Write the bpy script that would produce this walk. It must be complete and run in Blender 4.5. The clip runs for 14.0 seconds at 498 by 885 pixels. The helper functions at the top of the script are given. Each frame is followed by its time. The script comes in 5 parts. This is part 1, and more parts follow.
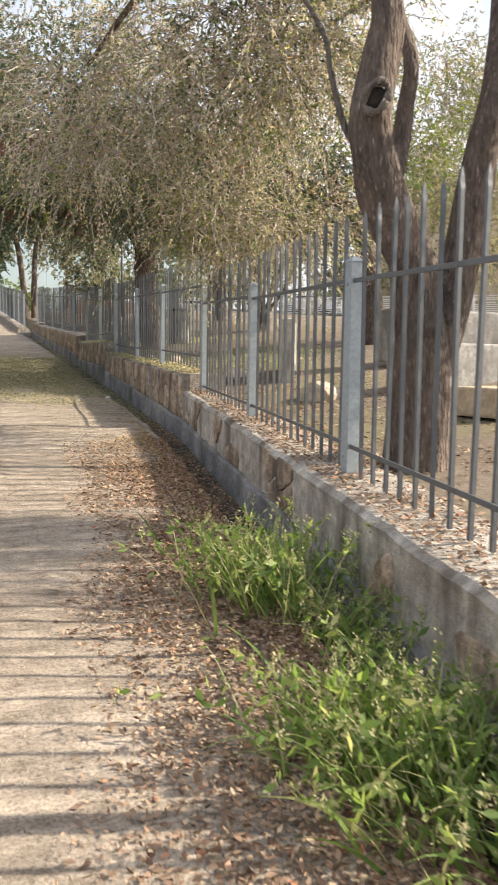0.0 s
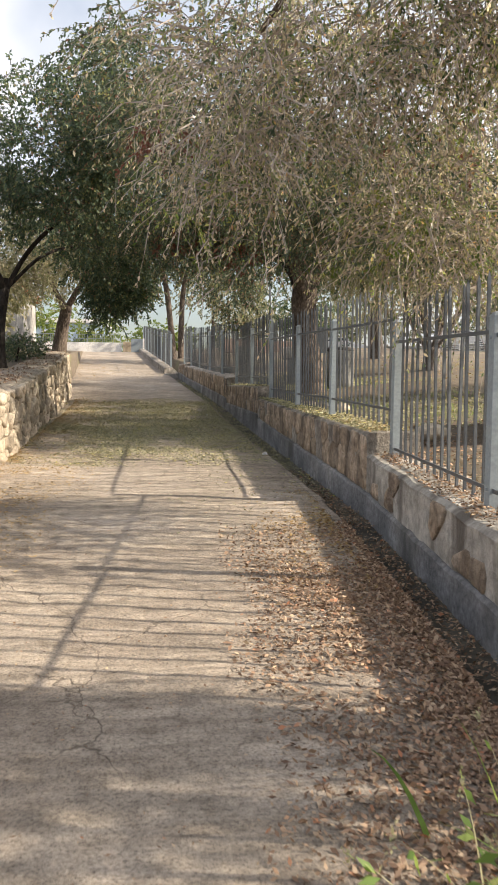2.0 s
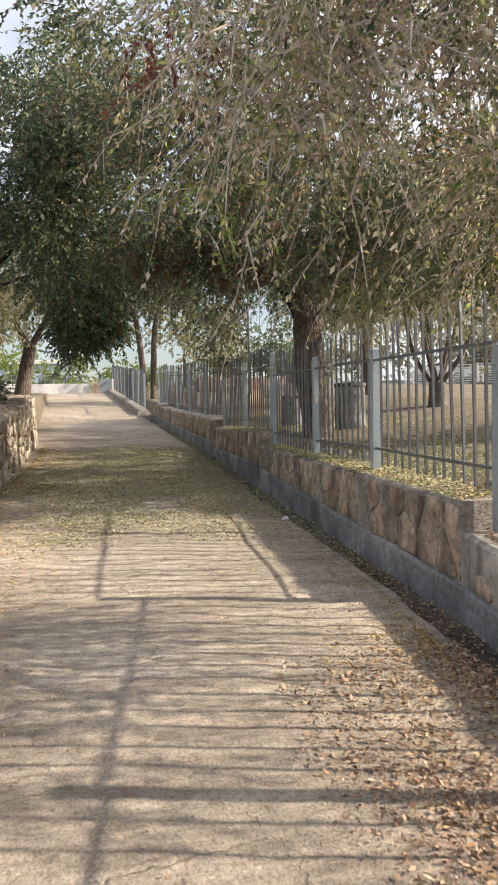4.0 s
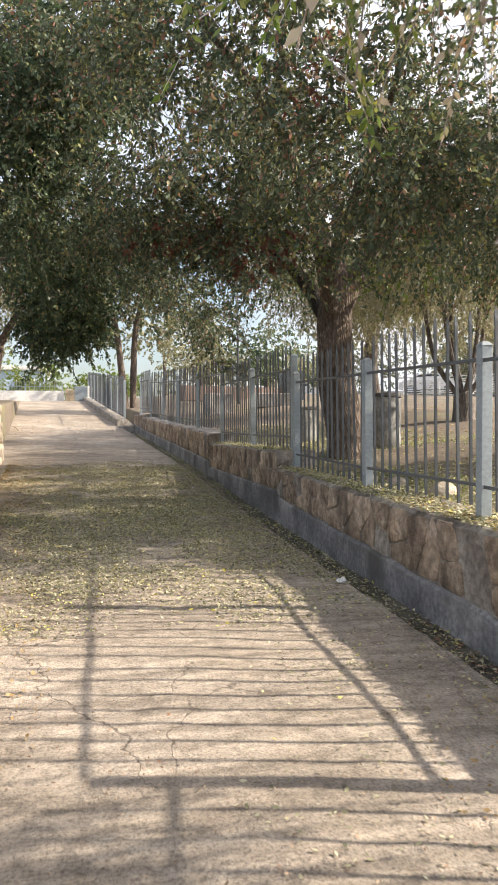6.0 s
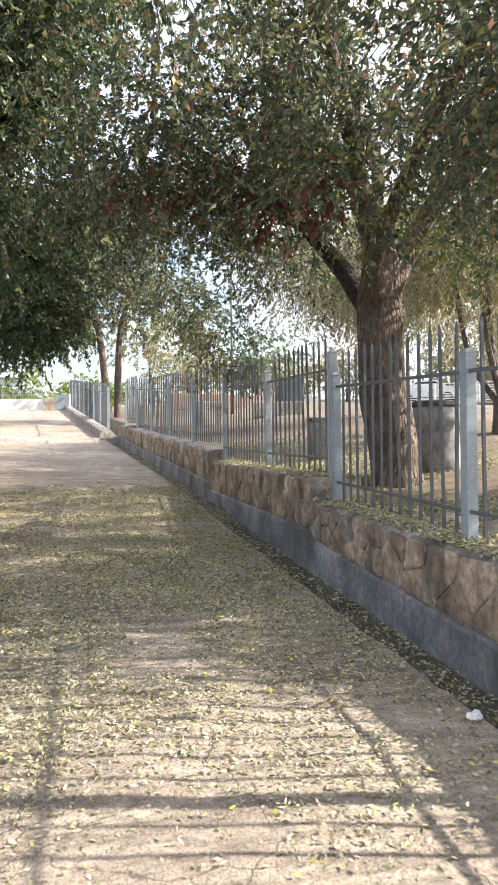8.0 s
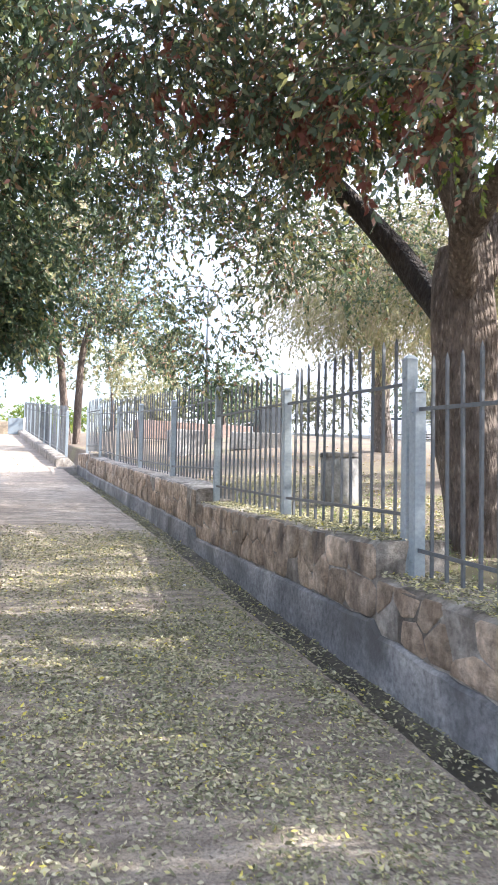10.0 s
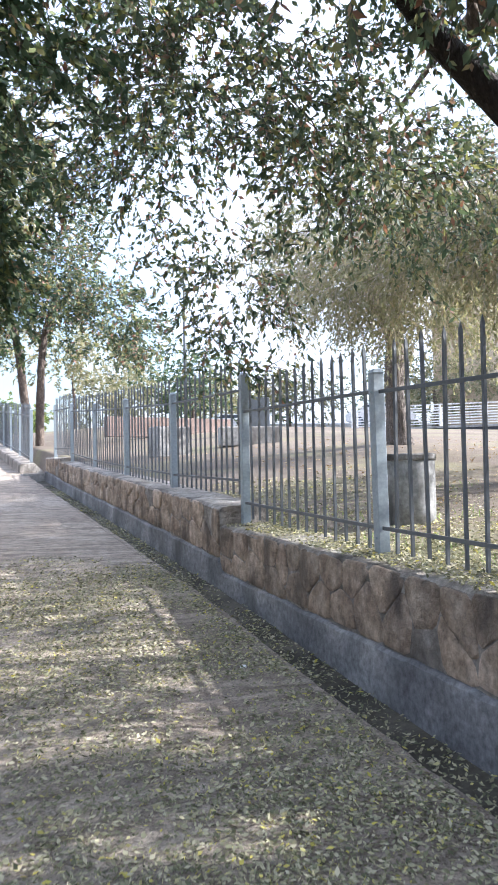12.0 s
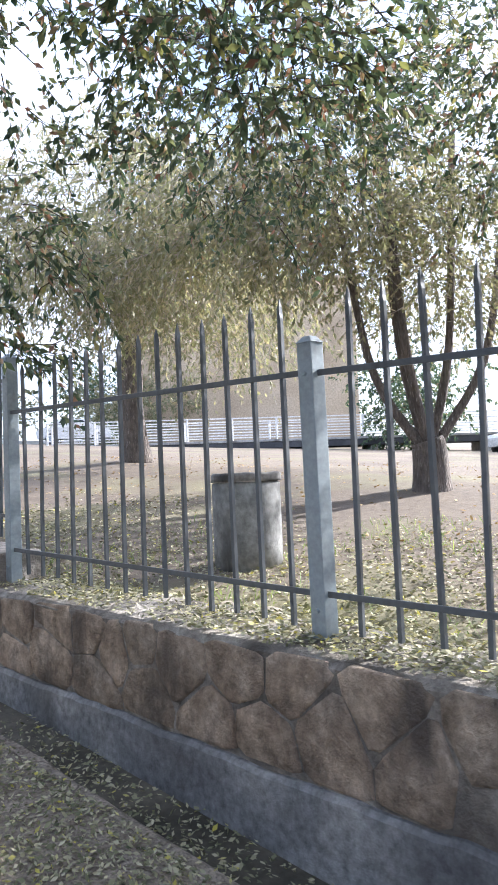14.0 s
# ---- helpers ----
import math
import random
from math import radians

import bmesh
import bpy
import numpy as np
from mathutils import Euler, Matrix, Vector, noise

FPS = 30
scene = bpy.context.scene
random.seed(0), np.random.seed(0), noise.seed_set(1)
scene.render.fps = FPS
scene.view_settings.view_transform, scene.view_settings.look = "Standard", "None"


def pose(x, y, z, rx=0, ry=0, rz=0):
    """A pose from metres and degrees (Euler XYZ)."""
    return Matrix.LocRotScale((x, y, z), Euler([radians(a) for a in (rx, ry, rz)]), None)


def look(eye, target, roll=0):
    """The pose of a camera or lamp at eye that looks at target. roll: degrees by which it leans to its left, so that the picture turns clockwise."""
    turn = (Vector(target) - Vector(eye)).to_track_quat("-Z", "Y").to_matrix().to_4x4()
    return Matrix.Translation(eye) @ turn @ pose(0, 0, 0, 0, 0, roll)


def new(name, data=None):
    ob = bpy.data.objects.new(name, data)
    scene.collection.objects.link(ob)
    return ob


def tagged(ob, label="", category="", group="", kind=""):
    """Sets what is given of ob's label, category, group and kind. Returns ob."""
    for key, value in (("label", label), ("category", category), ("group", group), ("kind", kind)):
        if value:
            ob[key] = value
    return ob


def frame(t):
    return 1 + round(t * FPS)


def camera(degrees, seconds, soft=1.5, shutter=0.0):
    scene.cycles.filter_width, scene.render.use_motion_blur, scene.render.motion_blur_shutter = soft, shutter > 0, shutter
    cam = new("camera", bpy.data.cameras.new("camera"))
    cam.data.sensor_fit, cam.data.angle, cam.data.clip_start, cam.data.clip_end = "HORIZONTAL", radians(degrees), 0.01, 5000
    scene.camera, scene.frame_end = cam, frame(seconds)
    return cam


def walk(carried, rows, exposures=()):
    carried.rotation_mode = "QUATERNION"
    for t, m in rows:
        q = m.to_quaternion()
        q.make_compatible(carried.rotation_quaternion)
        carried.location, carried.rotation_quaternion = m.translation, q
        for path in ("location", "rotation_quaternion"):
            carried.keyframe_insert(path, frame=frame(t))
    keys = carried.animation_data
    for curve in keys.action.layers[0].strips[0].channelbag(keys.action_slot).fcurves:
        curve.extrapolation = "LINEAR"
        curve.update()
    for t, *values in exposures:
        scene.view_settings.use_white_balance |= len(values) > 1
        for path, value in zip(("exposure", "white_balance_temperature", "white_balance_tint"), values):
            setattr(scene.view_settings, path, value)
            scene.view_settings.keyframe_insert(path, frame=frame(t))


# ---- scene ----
cam = camera(36.1, 14.0, soft=0.85, shutter=0.2)
PATH = [
    (0, (-0.019, -0.02, 1.504), (0.604, 1.869, 1.294), 0.6),
    (0.5, (-0.012, 0.532, 1.54), (0.458, 2.466, 1.347), 0.1),
    (1, (0.019, 1.089, 1.604), (0.392, 3.048, 1.448), 0.6),
    (1.5, (0.052, 1.702, 1.635), (0.368, 3.673, 1.505), 0.7),
    (2, (0.049, 2.279, 1.688), (0.32, 4.257, 1.57), 0.4),
    (2.5, (-0.006, 2.94, 1.718), (0.26, 4.919, 1.622), 0.0),
    (3, (-0.064, 3.52, 1.783), (0.19, 5.503, 1.715), -0.6),
    (3.2, (-0.097, 3.723, 1.787), (0.172, 5.704, 1.729), -0.8),
    (5.3, (-0.212, 6.387, 1.961), (0.221, 8.339, 1.973), -0.6),
    (5.5, (-0.229, 6.634, 1.95), (0.201, 8.587, 1.957), -0.5),
    (6, (-0.284, 7.253, 2.009), (0.137, 9.209, 2.012), -0.5),
    (6.5, (-0.244, 7.915, 2.028), (0.165, 9.873, 2.037), -0.5),
    (7, (-0.211, 8.535, 2.071), (0.218, 10.489, 2.073), -0.8),
    (7.2, (-0.183, 8.809, 2.104), (0.244, 10.762, 2.107), -1.1),
    (9.3, (-0.121, 11.552, 2.278), (0.421, 13.475, 2.369), 0.5),
    (9.5, (-0.113, 11.822, 2.301), (0.437, 13.742, 2.402), 0.5),
    (10, (-0.107, 12.556, 2.294), (0.463, 14.471, 2.403), 1.1),
    (10.5, (-0.151, 13.234, 2.318), (0.391, 15.156, 2.422), 1.4),
    (11, (-0.153, 13.884, 2.381), (0.363, 15.815, 2.463), 1.0),
    (11.5, (-0.184, 14.553, 2.481), (0.354, 16.477, 2.555), -0.1),
    (12, (-0.188, 15.214, 2.562), (0.484, 17.096, 2.646), -1.2),
    (12.5, (-0.186, 15.887, 2.634), (0.66, 17.698, 2.711), -2.2),
    (13, (-0.138, 16.499, 2.657), (0.934, 18.186, 2.728), -2.4),
    (13.5, (-0.094, 17.187, 2.714), (1.186, 18.723, 2.778), -3.0),
    (14, (-0.025, 17.838, 2.66), (1.356, 19.281, 2.767), -2.4),
]
walk(cam, [(t, look(eye, target, roll)) for t, eye, target, roll in PATH], exposures=[(0.0, 0.7, 6500, 11), (1.5, 0.55, 6500, 11), (3.0, 0.52, 6450, 11), (5.5, 0.78, 6350, 12), (7.2, 0.95, 6200, 12), (9.5, 1.9, 5700, 14), (11.0, 1.87, 5400, 14), (11.5, 1.7, 5300, 13), (12.5, 1.42, 5300, 14), (14.0, 1.42, 5300, 14)])

# ---- light ----
SUN_TO = Vector((1.0, -0.23, 0.64)).normalized()
sun = new("sun", bpy.data.lights.new("sun", "SUN"))
sun.data.energy, sun.data.angle, sun.data.color = 6.3, radians(0.6), (1.0, 0.88, 0.70)
sun.matrix_world = look((30, -6, 30), Vector((30, -6, 30)) - SUN_TO)
world = bpy.data.worlds.new("sky")
scene.world = world
world.use_nodes = True
wn, wl = world.node_tree.nodes, world.node_tree.links
sky = wn.new("ShaderNodeTexSky")
sky.sky_type, sky.sun_disc = "NISHITA", False
sky.sun_elevation = math.asin(SUN_TO.z)
sky.sun_rotation = math.atan2(SUN_TO.x, SUN_TO.y)
sky.air_density, sky.dust_density = 1.2, 3.2
cloud = wn.new("ShaderNodeTexNoise")
cloud.inputs["Scale"].default_value, cloud.inputs["Detail"].default_value = 2.2, 6
cramp = wn.new("ShaderNodeValToRGB")
cramp.color_ramp.elements[0].position, cramp.color_ramp.elements[1].position = 0.37, 0.58
cmix = wn.new("ShaderNodeMixRGB")
cmix.inputs["Color2"].default_value = (5.3, 5.4, 5.7, 1)
wl.new(cloud.outputs["Fac"], cramp.inputs[0])
wl.new(cramp.outputs[0], cmix.inputs["Fac"])
wl.new(sky.outputs[0], cmix.inputs["Color1"])
wl.new(cmix.outputs[0], wn["Background"].inputs["Color"])
wn["Background"].inputs["Strength"].default_value = 0.14


# ---- materials ----
def nodes_of(name, rough=0.85, metal=0.0):
    m = bpy.data.materials.new(name)
    m.use_nodes = True
    n, l = m.node_tree.nodes, m.node_tree.links
    b = n["Principled BSDF"]
    b.inputs["Roughness"].default_value, b.inputs["Metallic"].default_value = rough, metal
    return m, n, l, b


def tex(n, l, kind, scale, detail=4.0, stretch=None, rough=0.55):
    """A texture in object space; returns its node."""
    tc = n.new("ShaderNodeTexCoord")
    mp = n.new("ShaderNodeMapping")
    mp.inputs["Scale"].default_value = stretch or (1, 1, 1)
    l.new(tc.outputs["Object"], mp.inputs["Vector"])
    t = n.new(kind)
    t.inputs["Scale"].default_value = scale
    if "Detail" in t.inputs:
        t.inputs["Detail"].default_value = detail
    if kind == "ShaderNodeTexNoise":
        t.inputs["Roughness"].default_value = rough
    l.new(mp.outputs[0], t.inputs["Vector"])
    return t


def ramp(n, l, src, stops, interp="LINEAR"):
    r = n.new("ShaderNodeValToRGB")
    r.color_ramp.interpolation = interp
    e = r.color_ramp.elements
    while len(e) < len(stops):
        e.new(0.5)
    for i, (p, c) in enumerate(stops):
        e[i].position = p
        e[i].color = (*c, 1) if len(c) == 3 else c
    l.new(src, r.inputs[0])
    return r.outputs[0]


def mix(n, l, fac, a, b, kind="MIX"):
    m = n.new("ShaderNodeMixRGB")
    m.blend_type = kind
    for sock, v in (("Fac", fac), ("Color1", a), ("Color2", b)):
        if isinstance(v, (int, float)):
            m.inputs[sock].default_value = v
        elif isinstance(v, tuple):
            m.inputs[sock].default_value = (*v, 1)
        else:
            l.new(v, m.inputs[sock])
    return m.outputs[0]


def bump(n, l, b, src, strength, dist, chain=None):
    k = n.new("ShaderNodeBump")
    k.inputs["Strength"].default_value, k.inputs["Distance"].default_value = strength, dist
    l.new(src, k.inputs["Height"])
    if chain:
        l.new(chain, k.inputs["Normal"])
    l.new(k.outputs[0], b.inputs["Normal"])
    return k.outputs[0]


def rough_mat(name, lo, mid, hi, big=0.7, fine=14.0, rough=0.9, bumps=0.4, dist=0.01, stretch=None, spread=0.0, stain=None, grain=(0.62, 1.25)):
    """Mottled matt surface: two scales of colour, fine grain relief; spread: variation from piece to piece."""
    m, n, l, b = nodes_of(name, rough)
    t1 = tex(n, l, "ShaderNodeTexNoise", big, 5, stretch)
    t2 = tex(n, l, "ShaderNodeTexNoise", fine, 6, stretch, 0.7)
    c = ramp(n, l, t1.outputs["Fac"], [(0.32, lo), (0.5, mid), (0.68, hi)])
    g = ramp(n, l, t2.outputs["Fac"], [(0.3, (grain[0],) * 3), (0.7, (grain[1],) * 3)])
    c = mix(n, l, 1.0, c, g, "MULTIPLY")
    if stain:
        t3 = tex(n, l, "ShaderNodeTexNoise", stain[1], 5, stain[2] if len(stain) > 2 else None)
        c = mix(n, l, ramp(n, l, t3.outputs["Fac"], [(0.5, (0, 0, 0)), (0.68, (1, 1, 1))]), c, stain[0])
    if spread:
        oi = n.new("ShaderNodeObjectInfo")
        s = ramp(n, l, oi.outputs["Random"], [(0, (1 - spread, 1 - spread * 1.05, 1 - spread * 1.15)), (0.5, (1.0, 0.96, 0.92)), (1, (1 + spread, 1 + spread * 0.9, 1 + spread * 0.75))])
        c = mix(n, l, 1.0, c, s, "MULTIPLY")
    l.new(c, b.inputs["Base Color"])
    bump(n, l, b, t2.outputs["Fac"], bumps, dist)
    return m


def leaf_mat(name, stops, through_light=0.4, rough=0.55):
    """Thin leaves: each leaf its own colour, part of the light passing through."""
    m, n, l, b = nodes_of(name, rough)
    geo = n.new("ShaderNodeNewGeometry")
    c = ramp(n, l, geo.outputs["Random Per Island"], stops)
    l.new(c, b.inputs["Base Color"])
    b.inputs["Specular IOR Level"].default_value = 0.35
    tr = n.new("ShaderNodeBsdfTranslucent")
    l.new(mix(n, l, 1.0, c, (1.15, 1.15, 0.75), "MULTIPLY"), tr.inputs["Color"])
    mx = n.new("ShaderNodeMixShader")
    mx.inputs[0].default_value = through_light
    l.new(b.outputs[0], mx.inputs[1])
    l.new(tr.outputs[0], mx.inputs[2])
    l.new(mx.outputs[0], n["Material Output"].inputs["Surface"])
    return m


def road_mat():
    m, n, l, b = nodes_of("worn_concrete", 0.93)
    t1 = tex(n, l, "ShaderNodeTexNoise", 0.55, 5)
    t2 = tex(n, l, "ShaderNodeTexNoise", 9.0, 8, None, 0.72)
    t3 = tex(n, l, "ShaderNodeTexNoise", 70.0, 4, None, 0.7)
    rib = tex(n, l, "ShaderNodeTexNoise", 1.0, 4, (1.1, 9.0, 1.0), 0.6)
    c = ramp(n, l, t1.outputs["Fac"], [(0.33, (0.29, 0.24, 0.195)), (0.52, (0.37, 0.315, 0.255)), (0.7, (0.44, 0.38, 0.32))])
    c = mix(n, l, 1.0, c, ramp(n, l, t2.outputs["Fac"], [(0.3, (0.55, 0.53, 0.51)), (0.5, (0.98, 0.98, 0.98)), (0.72, (1.28, 1.25, 1.22))]), "MULTIPLY")
    c = mix(n, l, 1.0, c, ramp(n, l, rib.outputs["Fac"], [(0.36, (0.68, 0.67, 0.66)), (0.62, (1.14, 1.14, 1.14))]), "MULTIPLY")
    c = mix(n, l, 1.0, c, ramp(n, l, t3.outputs["Fac"], [(0.32, (0.5, 0.49, 0.48)), (0.5, (1.0, 1.0, 1.0)), (0.68, (1.3, 1.29, 1.27))]), "MULTIPLY")
    # cracks
    warp = tex(n, l, "ShaderNodeTexNoise", 3.0, 4)
    tc = n.new("ShaderNodeTexCoord")
    add = n.new("ShaderNodeVectorMath")
    sc = n.new("ShaderNodeVectorMath")
    sc.operation = "SCALE"
    sc.inputs["Scale"].default_value = 0.35
    l.new(warp.outputs["Color"], sc.inputs[0])
    l.new(tc.outputs["Object"], add.inputs[0])
    l.new(sc.outputs[0], add.inputs[1])
    vo = n.new("ShaderNodeTexVoronoi")
    vo.feature = "DISTANCE_TO_EDGE"
    vo.inputs["Scale"].default_value = 1.15
    l.new(add.outputs[0], vo.inputs["Vector"])
    crack = ramp(n, l, vo.outputs["Distance"], [(0.0, (1, 1, 1)), (0.008, (0, 0, 0))])
    gate = ramp(n, l, tex(n, l, "ShaderNodeTexNoise", 0.9, 3).outputs["Fac"], [(0.44, (0, 0, 0)), (0.55, (0.8, 0.8, 0.8))])
    ck = mix(n, l, 1.0, crack, gate, "MULTIPLY")
    c = mix(n, l, ck, c, (0.09, 0.07, 0.055))
    l.new(c, b.inputs["Base Color"])
    k = bump(n, l, b, t2.outputs["Fac"], 0.8, 0.04)
    k = bump(n, l, b, rib.outputs["Fac"], 0.8, 0.05, k)
    inv = n.new("ShaderNodeInvert")
    l.new(ck, inv.inputs["Color"])
    k = bump(n, l, b, inv.outputs[0], 0.6, 0.01, k)
    bump(n, l, b, t3.outputs["Fac"], 0.6, 0.012, k)
    return m


def bark_mat(name, dark, light):
    m, n, l, b = nodes_of(name, 0.95)
    t1 = tex(n, l, "ShaderNodeTexNoise", 26.0, 8, (1.0, 1.0, 0.3), 0.7)
    t2 = tex(n, l, "ShaderNodeTexVoronoi", 30.0, 2, (1.0, 1.0, 0.24))
    t3 = tex(n, l, "ShaderNodeTexNoise", 1.3, 3)
    c = ramp(n, l, t1.outputs["Fac"], [(0.35, dark), (0.62, light)])
    c = mix(n, l, 1.0, c, ramp(n, l, t2.outputs["Distance"], [(0.1, (1.3, 1.27, 1.24)), (0.65, (0.38, 0.35, 0.33))]), "MULTIPLY")
    c = mix(n, l, 1.0, c, ramp(n, l, t3.outputs["Fac"], [(0.35, (0.75, 0.75, 0.75)), (0.65, (1.2, 1.17, 1.12))]), "MULTIPLY")
    l.new(c, b.inputs["Base Color"])
    inv = n.new("ShaderNodeInvert")
    l.new(t2.outputs["Distance"], inv.inputs["Color"])
    k = bump(n, l, b, inv.outputs[0], 0.9, 0.03)
    bump(n, l, b, t1.outputs["Fac"], 0.7, 0.02, k)
    return m


def paint_mat(name, col, wear, rough=0.5, metal=0.0):
    m, n, l, b = nodes_of(name, rough, metal)
    t1 = tex(n, l, "ShaderNodeTexNoise", 5.0, 6, (1, 1, 0.35), 0.65)
    t2 = tex(n, l, "ShaderNodeTexNoise", 38.0, 4)
    c = mix(n, l, ramp(n, l, t1.outputs["Fac"], [(0.55, (0, 0, 0)), (0.72, (1, 1, 1))]), col, wear)
    c = mix(n, l, 1.0, c, ramp(n, l, t2.outputs["Fac"], [(0.3, (0.85, 0.85, 0.85)), (0.7, (1.1, 1.1, 1.1))]), "MULTIPLY")
    l.new(c, b.inputs["Base Color"])
    bump(n, l, b, t2.outputs["Fac"], 0.15, 0.002)
    return m


ROAD = road_mat()
# channel floor: leaf dirt, with the wall's shade worked into the dark colour
GUTTER = rough_mat("shade_dark_channel", (0.05, 0.045, 0.035), (0.09, 0.08, 0.06), (0.16, 0.14, 0.11), 2.0, 18)
KERB = rough_mat("concrete_kerb", (0.19, 0.18, 0.165), (0.28, 0.265, 0.245), (0.38, 0.36, 0.335), 1.5, 20)
MORTAR = rough_mat("stone_wall_mortar", (0.23, 0.20, 0.17), (0.34, 0.305, 0.265), (0.44, 0.405, 0.36), 3.0, 13, bumps=1.0, dist=0.05, grain=(0.45, 1.4), stain=((0.10, 0.085, 0.07), 2.2, (1, 1, 0.4)))
PLASTER = rough_mat("cracked_grey_plaster", (0.30, 0.275, 0.24), (0.44, 0.41, 0.365), (0.55, 0.52, 0.47), 2.4, 11, bumps=0.9, dist=0.04, grain=(0.55, 1.3), stain=((0.15, 0.13, 0.11), 2.6, (1, 1.6, 0.3)))
STONE = rough_mat("wall_stone", (0.26, 0.20, 0.15), (0.41, 0.325, 0.245), (0.56, 0.465, 0.375), 4.5, 13, bumps=1.0, dist=0.06, grain=(0.45, 1.4), spread=0.27, stain=((0.11, 0.09, 0.075), 3.0, (1, 1, 0.35)))
PLINTH = rough_mat("plinth_render", (0.12, 0.12, 0.125), (0.21, 0.21, 0.215), (0.36, 0.35, 0.34), 1.6, 20, bumps=0.6, dist=0.02, grain=(0.5, 1.4), stain=((0.09, 0.088, 0.085), 1.6, (1, 1, 0.5)))
RUBBLE = rough_mat("rubble_stone", (0.34, 0.29, 0.22), (0.47, 0.41, 0.33), (0.58, 0.52, 0.43), 2.0, 12, bumps=0.9, dist=0.03, spread=0.28)
RUBBLE_BED = rough_mat("rubble_bed", (0.22, 0.18, 0.14), (0.32, 0.27, 0.21), (0.4, 0.35, 0.28), 2.0, 14, bumps=0.9, dist=0.03)
EARTH = rough_mat("dry_earth", (0.105, 0.080, 0.057), (0.148, 0.115, 0.083), (0.195, 0.155, 0.115), 0.22, 9, bumps=0.7, dist=0.03, stain=((0.16, 0.145, 0.075), 0.5))
STEEL = paint_mat("grey_painted_steel", (0.30, 0.345, 0.375), (0.23, 0.24, 0.245), 0.5, 0.25)
STEEL_DARK = paint_mat("dark_painted_bar", (0.115, 0.125, 0.137), (0.08, 0.074, 0.07), 0.5, 0.25)
CONCRETE = rough_mat("grey_concrete", (0.27, 0.265, 0.25), (0.38, 0.37, 0.35), (0.48, 0.47, 0.44), 2.2, 18, stain=((0.15, 0.14, 0.13), 2.0, (1, 1, 0.4)))
DRUM = rough_mat("drum_concrete", (0.15, 0.15, 0.145), (0.28, 0.28, 0.27), (0.43, 0.43, 0.41), 2.2, 18, stain=((0.075, 0.075, 0.075), 3.2, (1, 1, 0.22)))
DRUM_RIM = rough_mat("sooty_concrete", (0.06, 0.058, 0.055), (0.14, 0.135, 0.13), (0.30, 0.29, 0.28), 6.0, 25)
WHITE = rough_mat("white_wall_paint", (0.68, 0.66, 0.62), (0.78, 0.76, 0.73), (0.84, 0.82, 0.80), 1.0, 12, bumps=0.15)
BEIGE = rough_mat("beige_render", (0.42, 0.33, 0.23), (0.50, 0.40, 0.28), (0.56, 0.46, 0.34), 0.5, 10, bumps=0.2)
BROWN = rough_mat("brown_low_wall", (0.15, 0.105, 0.085), (0.20, 0.145, 0.12), (0.25, 0.185, 0.155), 1.0, 10)
BLUE = rough_mat("pale_blue_paint", (0.45, 0.56, 0.68), (0.52, 0.63, 0.74), (0.6, 0.7, 0.8), 0.8, 12, bumps=0.1)
DARKMETAL = rough_mat("dark_metal", (0.03, 0.03, 0.035), (0.05, 0.05, 0.055), (0.08, 0.08, 0.085), 1.5, 20, 0.6)
GLASS = rough_mat("dark_window_glass", (0.03, 0.035, 0.04), (0.045, 0.05, 0.055), (0.06, 0.07, 0.08), 0.8, 8, 0.15, 0.0)
TERRACOTTA = rough_mat("terracotta", (0.38, 0.14, 0.07), (0.45, 0.18, 0.09), (0.5, 0.22, 0.12), 1.0, 10)
BARK_A = bark_mat("grey_brown_bark", (0.17, 0.14, 0.125), (0.44, 0.375, 0.335))
BARK_B = bark_mat("brown_bark", (0.17, 0.14, 0.12), (0.50, 0.43, 0.375))
BARK_D = bark_mat("pale_grey_bark", (0.24, 0.225, 0.215), (0.52, 0.49, 0.465))
BARK_C = bark_mat("dark_bark", (0.03, 0.025, 0.022), (0.10, 0.085, 0.075))
TWIG = rough_mat("dry_twig", (0.30, 0.25, 0.22), (0.42, 0.36, 0.325), (0.54, 0.48, 0.44), 0.8, 8)
TWIG_D = rough_mat("dark_twig", (0.06, 0.05, 0.04), (0.10, 0.08, 0.065), (0.15, 0.12, 0.1), 0.8, 8)
LEAF_DRY = leaf_mat("olive_dry_leaves", [(0.0, (0.10, 0.15, 0.075)), (0.3, (0.24, 0.28, 0.16)), (0.42, (0.50, 0.42, 0.38)), (0.68, (0.74, 0.66, 0.63)), (0.82, (0.46, 0.36, 0.31)), (0.92, (0.30, 0.38, 0.14)), (0.97, (0.58, 0.60, 0.24)), (1.0, (0.58, 0.30, 0.22))], 0.58)
LEAF_GREEN = leaf_mat("dark_green_leaves", [(0.0, (0.048, 0.082, 0.056)), (0.45, (0.088, 0.135, 0.088)), (0.8, (0.14, 0.18, 0.11)), (0.93, (0.27, 0.30, 0.13)), (1.0, (0.31, 0.19, 0.14))], 0.34)
LEAF_MIX = leaf_mat("green_and_turning_leaves", [(0.0, (0.052, 0.085, 0.06)), (0.45, (0.10, 0.135, 0.092)), (0.72, (0.165, 0.19, 0.125)), (0.86, (0.30, 0.30, 0.12)), (0.94, (0.30, 0.20, 0.16)), (1.0, (0.27, 0.13, 0.10))], 0.32)
LEAF_RED = leaf_mat("red_brown_leaves", [(0.0, (0.17, 0.06, 0.055)), (0.5, (0.22, 0.09, 0.075)), (1.0, (0.20, 0.14, 0.085))], 0.35)
LEAF_LIME = leaf_mat("bright_green_leaves", [(0.0, (0.11, 0.18, 0.045)), (0.5, (0.17, 0.23, 0.06)), (1.0, (0.30, 0.31, 0.09))], 0.4)
